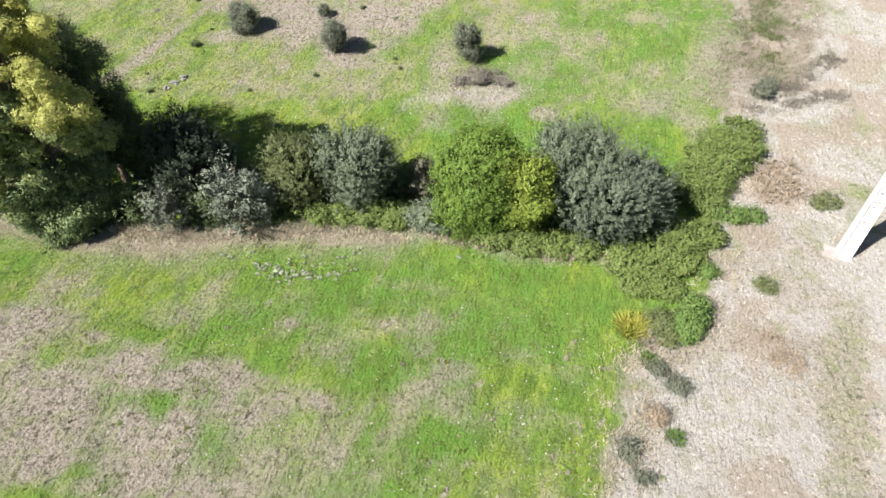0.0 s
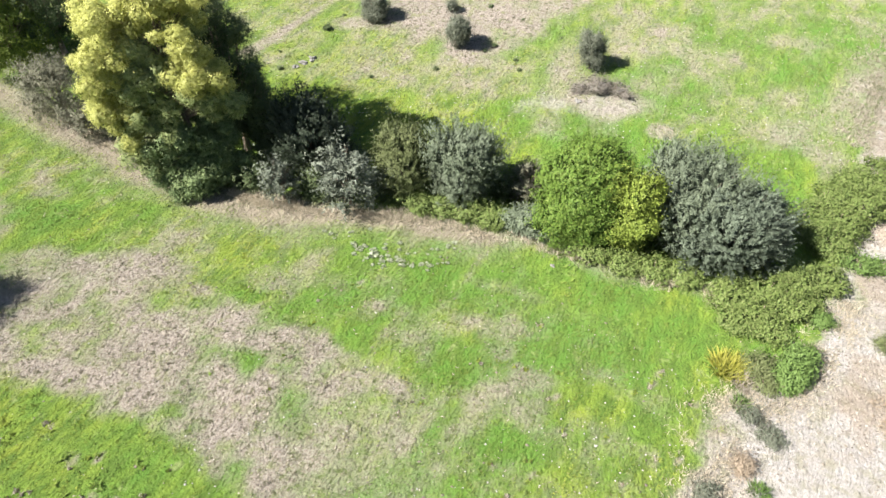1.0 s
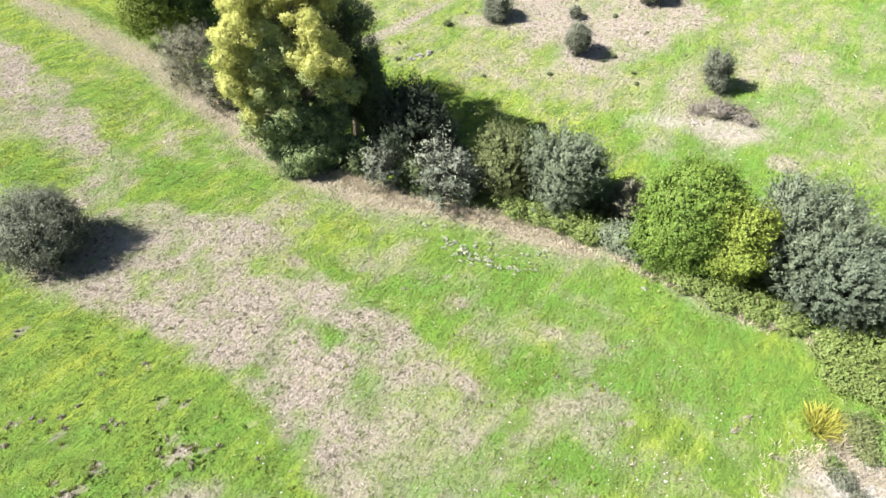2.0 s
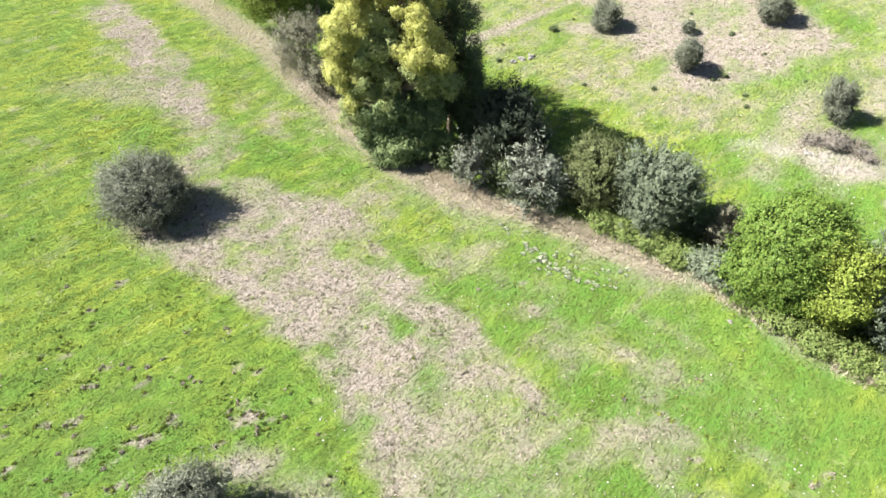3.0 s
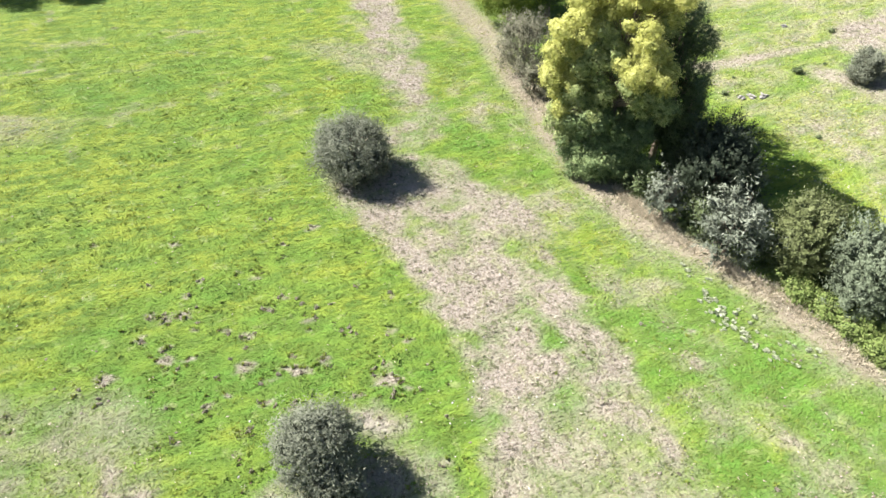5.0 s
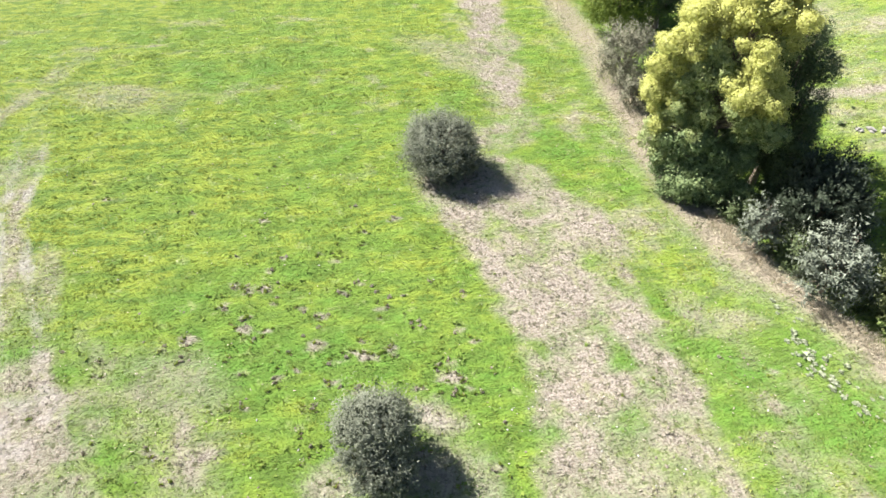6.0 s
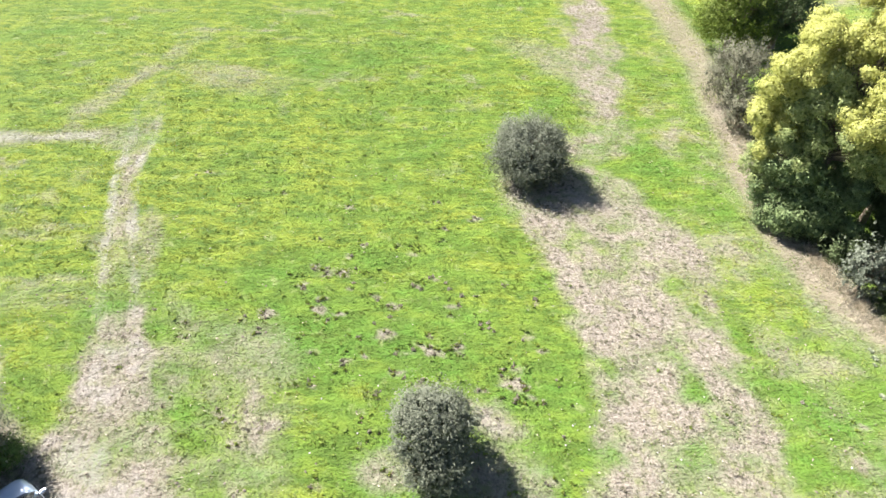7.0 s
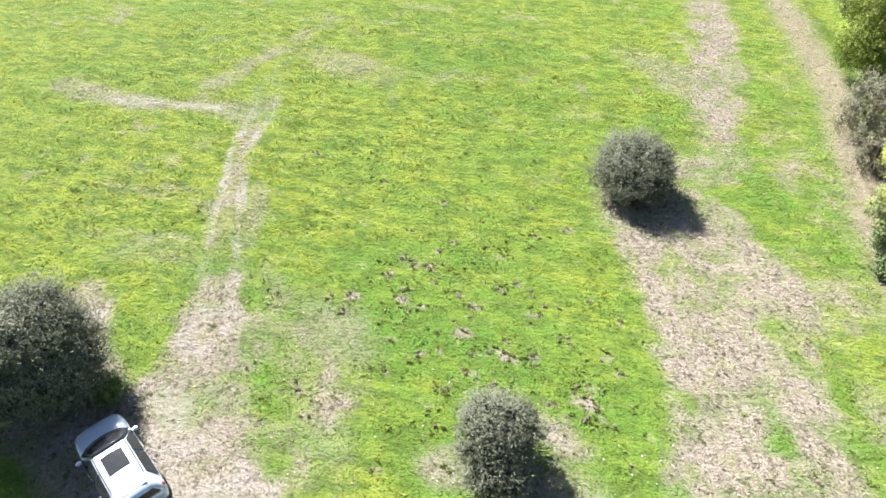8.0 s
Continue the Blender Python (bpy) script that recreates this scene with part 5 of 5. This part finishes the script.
for x, y in spots[1:]:
    k = rr.uniform(0.25, 0.55)
    t = copy_thing(first, Matrix.Translation((x, y, gz(x, y) + 0.03)) @ Matrix.Rotation(rr.uniform(0, 6.28), 4, "Z"))
    t.scale = (k, k, k)


def small_tuft(x, y, k, source):
    t = copy_thing(source, Matrix.Translation((x, y, gz(x, y))) @ Matrix.Rotation(x * 7, 4, "Z"))
    t.scale = (k, k, k)


heath = mound("heath_tuft", ((-20.0, 46.2, 0.32, 0.3),), DARK, 70, "small dark heath tuft on the dry slope", "heath", 140, "heath tufts on the slope", leaf=0.10, wide=0.04, spray=0.2)
for _ in range(14):
    x, y = rr.uniform(-24, 4), rr.uniform(40.5, 55)
    small_tuft(x, y, rr.uniform(0.3, 0.7), heath)


# ---- white concrete pole on the bank ----
def box(bm, x0, x1, y0, y1, z0, z1, taper=None):
    """A block; taper(z) scales its plan."""
    f = taper or (lambda z: 1.0)
    v = [bm.verts.new((x * f(z), y * f(z), z)) for z in (z0, z1) for x, y in ((x0, y0), (x1, y0), (x1, y1), (x0, y1))]
    for a in ((3, 2, 1, 0), (4, 5, 6, 7), (0, 1, 5, 4), (1, 2, 6, 5), (2, 3, 7, 6), (3, 0, 4, 7)):
        bm.faces.new([v[i] for i in a])


def pole():
    e = tagged(new("concrete_pole"), "tall white concrete pole with recessed panels and holes", "pole")
    e.matrix_basis = pose(22.95, 25.0, gz(22.95, 25.0), 0, 0, -22)
    top, w, dp, step_z = 19.0, 0.42, 0.25, 1.36
    f = lambda z: 1.0 - 0.45 * max(z, 0) / top
    for sx in (-1, 1):
        bm = bmesh.new()
        for k in range(14):
            z0, z1 = -0.1 + k * step_z, -0.1 + (k + 1) * step_z
            box(bm, min(sx * w, sx * (w - 0.12)), max(sx * w, sx * (w - 0.12)), -dp, dp, z0, z1, f)
        bmesh.ops.remove_doubles(bm, verts=bm.verts, dist=0.0005)
        part("flange", bm, CONCRETE, e)
    for k in range(14):
        z0 = 0.05 + k * step_z
        bm = bmesh.new()
        box(bm, -w + 0.12, w - 0.12, -dp + 0.01, dp - 0.01, z0 + step_z - 0.12, z0 + step_z, f)
        part("rib", bm, CONCRETE, e)
        bm = bmesh.new()
        a, b = w - 0.12, 0.07
        z1 = z0 + step_z - 0.12
        if k < 2:
            box(bm, -a, a, -0.12, 0.12, z0, z1, f)
        else:
            box(bm, -a, -b, -0.12, 0.12, z0, z1, f)
            box(bm, b, a, -0.12, 0.12, z0, z1, f)
            h1, h2 = z0 + 0.28, z0 + 0.72
            for q0, q1 in ((z0, h1), (h1 + 0.16, h2), (h2 + 0.16, z1)):
                box(bm, -b, b, -0.12, 0.12, q0, q1, f)
        part("web_panel", bm, CONCRETE, e)
    return e


pole()
bm = bmesh.new()
bmesh.ops.create_cube(bm, size=1.0, matrix=Matrix.Diagonal((1.55, 1.0, 0.34, 1)))
bmesh.ops.bevel(bm, geom=bm.edges[:], offset=0.06, segments=2, affect="EDGES")
bmesh.ops.subdivide_edges(bm, edges=[d for d in bm.edges if d.calc_length() > 0.3], cuts=4, use_grid_fill=True)
for v in bm.verts:
    v.co += Vector((noise.noise(v.co * 3), noise.noise(v.co * 3 + Vector((5, 0, 0))), noise.noise(v.co * 3 + Vector((0, 5, 0))))) * 0.05
foot = part("pole_footing", bm, FOOTING)
foot.matrix_basis = pose(22.62, 25.0, gz(22.62, 25.0) - 0.08, 0, 0, -22)
tagged(foot, "rough pale concrete footing under the white pole", "footing")


# ---- the parked car ----
# silver paint; the blue in its base colour stands for reflected sky light
PAINT = plain("sky_tinted_silver_paint", (0.44, 0.52, 0.64), 0.25, 0.25, scale=2, spread=0.03, coat=0.8)
GLASS = plain("dark_car_glass", (0.02, 0.022, 0.026), 0.08, 0.0, scale=3, spread=0.1)
GLASS.node_tree.nodes["Principled BSDF"].inputs["Specular IOR Level"].default_value = 0.3
TRIM = plain("black_plastic", (0.03, 0.03, 0.032), 0.5, scale=9, spread=0.2)
TYRE = plain("tyre_rubber", (0.025, 0.025, 0.025), 0.85, scale=12, spread=0.2)
RIM = plain("alloy_rim", (0.5, 0.5, 0.52), 0.35, 0.9, scale=6, spread=0.1)
TAIL = plain("red_lamp", (0.42, 0.02, 0.02), 0.15, scale=8, spread=0.1, coat=0.6)
LAMP = plain("clear_lamp", (0.55, 0.58, 0.6), 0.1, 0.3, scale=8, spread=0.1, coat=0.6)


def loft(bm, sections, closed=True):
    """Skin through equal-length open sections, mirrored sides included."""
    rows = [[bm.verts.new(p) for p in s] for s in sections]
    for a, b in zip(rows[:-1], rows[1:]):
        for i in range(len(a) - 1):
            bm.faces.new((a[i], b[i], b[i + 1], a[i + 1]))
    if closed:
        bm.faces.new(rows[0])
        bm.faces.new(rows[-1][::-1])
    bmesh.ops.recalc_face_normals(bm, faces=bm.faces)
    for f in bm.faces:
        f.smooth = True


def belt_section(x, w, z0, z1, crown):
    """Half of the lower body from sill over shoulder to the middle, mirrored."""
    half = [(w * 0.90, z0), (w * 0.98, z0 + 0.10), (w, z0 + (z1 - z0) * 0.45), (w * 0.985, z0 + (z1 - z0) * 0.78), (w * 0.93, z1 - 0.02), (w * 0.80, z1 + crown * 0.55), (w * 0.40, z1 + crown * 0.95)]
    pts = [(x, -y, z) for y, z in half] + [(x, 0, z1 + crown)] + [(x, y, z) for y, z in half[::-1]]
    return pts


def car():
    e = tagged(new("parked_car"), "silver car with a black roof panel parked under an olive", "car")
    e.matrix_basis = pose(-13.6, -12.92, gz(-13.6, -12.92) + 0.02, 0, 0, 219) @ Matrix.Diagonal((1.12, 1.14, 1.0, 1))
    bm = bmesh.new()
    st = ((-2.22, 0.72, 0.42, 0.86, 0.02), (-2.16, 0.84, 0.32, 0.98, 0.03), (-1.9, 0.90, 0.26, 1.04, 0.03), (-1.2, 0.92, 0.24, 1.03, 0.03), (-0.3, 0.92, 0.23, 1.01, 0.03), (0.6, 0.92, 0.23, 0.99, 0.04),
          (0.95, 0.92, 0.24, 0.98, 0.08), (1.4, 0.915, 0.26, 0.95, 0.10), (1.75, 0.885, 0.30, 0.89, 0.10), (1.98, 0.82, 0.34, 0.82, 0.09), (2.12, 0.71, 0.37, 0.74, 0.07), (2.22, 0.54, 0.40, 0.66, 0.05), (2.27, 0.34, 0.44, 0.58, 0.03))
    loft(bm, [belt_section(*s) for s in st])
    part("body", bm, PAINT, e)

    def house(x, wb, wr, zb, zr):
        half = [(wb, zb), (wb * 0.45 + wr * 0.55, zb + (zr - zb) * 0.55), (wr, zr - 0.06), (wr * 0.88, zr - 0.015), (wr * 0.45, zr + 0.012)]
        return [(x, -y, z) for y, z in half] + [(x, 0, zr + 0.02)] + [(x, y, z) for y, z in half[::-1]]

    bm = bmesh.new()
    loft(bm, [house(-2.19, 0.80, 0.60, 0.98, 1.02), house(-2.13, 0.84, 0.53, 1.0, 1.42), house(-1.92, 0.87, 0.55, 1.0, 1.56), house(-0.8, 0.88, 0.56, 1.0, 1.62), house(-0.1, 0.88, 0.56, 1.0, 1.615),
              house(0.25, 0.875, 0.55, 1.0, 1.54), house(0.55, 0.86, 0.54, 1.0, 1.38), house(1.10, 0.80, 0.53, 0.98, 1.02)])
    part("roof", bm, PAINT, e)

    def pane(name, pts, mat=GLASS, thick=0.012, label=""):
        bm = bmesh.new()
        f = bm.faces.new([bm.verts.new(p) for p in pts])
        bmesh.ops.recalc_face_normals(bm, faces=[f])
        n = f.normal.copy()
        c = sum((Vector(p) for p in pts), Vector()) / len(pts)
        if n.dot(c - Vector((0, 0, 0.9))) < 0:
            n = -n
        ext = bmesh.ops.extrude_face_region(bm, geom=[f])
        bmesh.ops.translate(bm, verts=[g for g in ext["geom"] if isinstance(g, bmesh.types.BMVert)], vec=n * thick)
        bmesh.ops.recalc_face_normals(bm, faces=bm.faces)
        return part(name, bm, mat, e, label)

    bm = bmesh.new()
    loft(bm, [[(x0 + (x1 - x0) * k, y0 + (y1 - y0) * k, z0 + (z1 - z0) * k) for k in (0, 0.25, 0.5, 0.75, 1)] for x0, y0, z0, x1, y1, z1 in (
        (0.92, -0.86, 1.06, 0.32, -0.53, 1.55), (1.12, -0.62, 1.09, 0.30, -0.38, 1.60), (1.21, -0.32, 1.105, 0.28, -0.19, 1.62), (1.24, 0, 1.11, 0.27, 0, 1.625),
        (1.21, 0.32, 1.105, 0.28, 0.19, 1.62), (1.12, 0.62, 1.09, 0.30, 0.38, 1.60), (0.92, 0.86, 1.06, 0.32, 0.53, 1.55))], False)
    bmesh.ops.solidify(bm, geom=bm.faces[:], thickness=0.03)
    part("windshield", bm, GLASS, e)
    pane("rear_window", [(-2.19, -0.68, 1.08), (-2.19, 0.68, 1.08), (-2.13, 0.50, 1.42), (-2.13, -0.50, 1.42)], thick=0.03)
    pane("sunroof", [(-0.05, -0.36, 1.629), (-0.03, 0, 1.642), (-0.05, 0.36, 1.629), (-0.88, 0.36, 1.636), (-0.88, 0, 1.646), (-0.88, -0.36, 1.636)], thick=0.012, label="black glass roof panel")
    for s in (-1, 1):
        pane("side_window", [(0.80, s * 0.885, 1.05), (-0.36, s * 0.89, 1.04), (-0.36, s * 0.615, 1.52), (0.22, s * 0.61, 1.50)])
        pane("side_window", [(-0.43, s * 0.89, 1.04), (-1.60, s * 0.885, 1.07), (-1.42, s * 0.62, 1.48), (-0.43, s * 0.615, 1.52)])
        bm = bmesh.new()
        tube(bm, [(0.2, s * 0.55, 1.585), (-0.4, s * 0.565, 1.645), (-1.4, s * 0.55, 1.61)], [0.018, 0.02, 0.018], 6)
        part("roof_rail", bm, TRIM, e)
        bm = bmesh.new()
        bmesh.ops.create_cube(bm, size=1.0, matrix=Matrix.Translation((0.72, s * 1.00, 1.06)) @ Matrix.Diagonal((0.13, 0.22, 0.15, 1)))
        bmesh.ops.bevel(bm, geom=bm.edges[:], offset=0.04, segments=2, affect="EDGES")
        part("door_mirror", bm, PAINT, e)
        pane("headlight", [(1.86, s * 0.83, 0.78), (2.10, s * 0.66, 0.72), (2.06, s * 0.60, 0.80), (1.82, s * 0.72, 0.89)], LAMP, 0.02)
        pane("tail_lamp", [(-2.14, s * 0.60, 0.95), (-2.14, s * 0.60, 1.08), (-1.96, s * 0.85, 1.10), (-1.96, s * 0.90, 0.92)], TAIL, 0.05)
        for hx in (0.05, -0.95):
            bm = bmesh.new()
            bmesh.ops.create_cube(bm, size=1.0, matrix=Matrix.Translation((hx, s * 0.925, 0.86)) @ Matrix.Diagonal((0.2, 0.03, 0.03, 1)))
            part("door_handle", bm, TRIM, e)
        for wx in (1.36, -1.34):
            bm = bmesh.new()
            bmesh.ops.create_cone(bm, cap_ends=True, segments=28, radius1=0.33, radius2=0.33, depth=0.22)
            bmesh.ops.bevel(bm, geom=bm.edges[:], offset=0.03, segments=2, affect="EDGES")
            bmesh.ops.transform(bm, matrix=Matrix.Translation((wx, s * 0.83, 0.33)) @ Matrix.Rotation(math.pi / 2, 4, "X"), verts=bm.verts)
            wheel = part("wheel", bm, TYRE, e)
            bm = bmesh.new()
            bmesh.ops.create_cone(bm, cap_ends=True, segments=20, radius1=0.22, radius2=0.20, depth=0.03)
            bmesh.ops.transform(bm, matrix=Matrix.Translation((wx, s * 0.95, 0.33)) @ Matrix.Rotation(math.pi / 2 * s, 4, "X"), verts=bm.verts)
            part("rim", bm, RIM, wheel)
    bm = bmesh.new()
    bmesh.ops.create_cube(bm, size=1.0, matrix=Matrix.Translation((-1.88, 0, 1.572)) @ Matrix.Diagonal((0.04, 0.95, 0.03, 1)))
    part("spoiler_gap", bm, TRIM, e)
    bm = bmesh.new()
    bmesh.ops.create_cube(bm, size=1.0, matrix=Matrix.Translation((2.12, 0, 0.46)) @ Matrix.Diagonal((0.12, 1.1, 0.14, 1)))
    bmesh.ops.bevel(bm, geom=bm.edges[:], offset=0.04, segments=2, affect="EDGES")
    part("grille", bm, TRIM, e)
    return e


car()


# ---- from units of the plan to metres ----
for ob in list(scene.objects):
    if ob.parent is None and ob not in (cam, sun):
        ob.matrix_basis = Matrix.Scale(PACE, 4) @ ob.matrix_basis
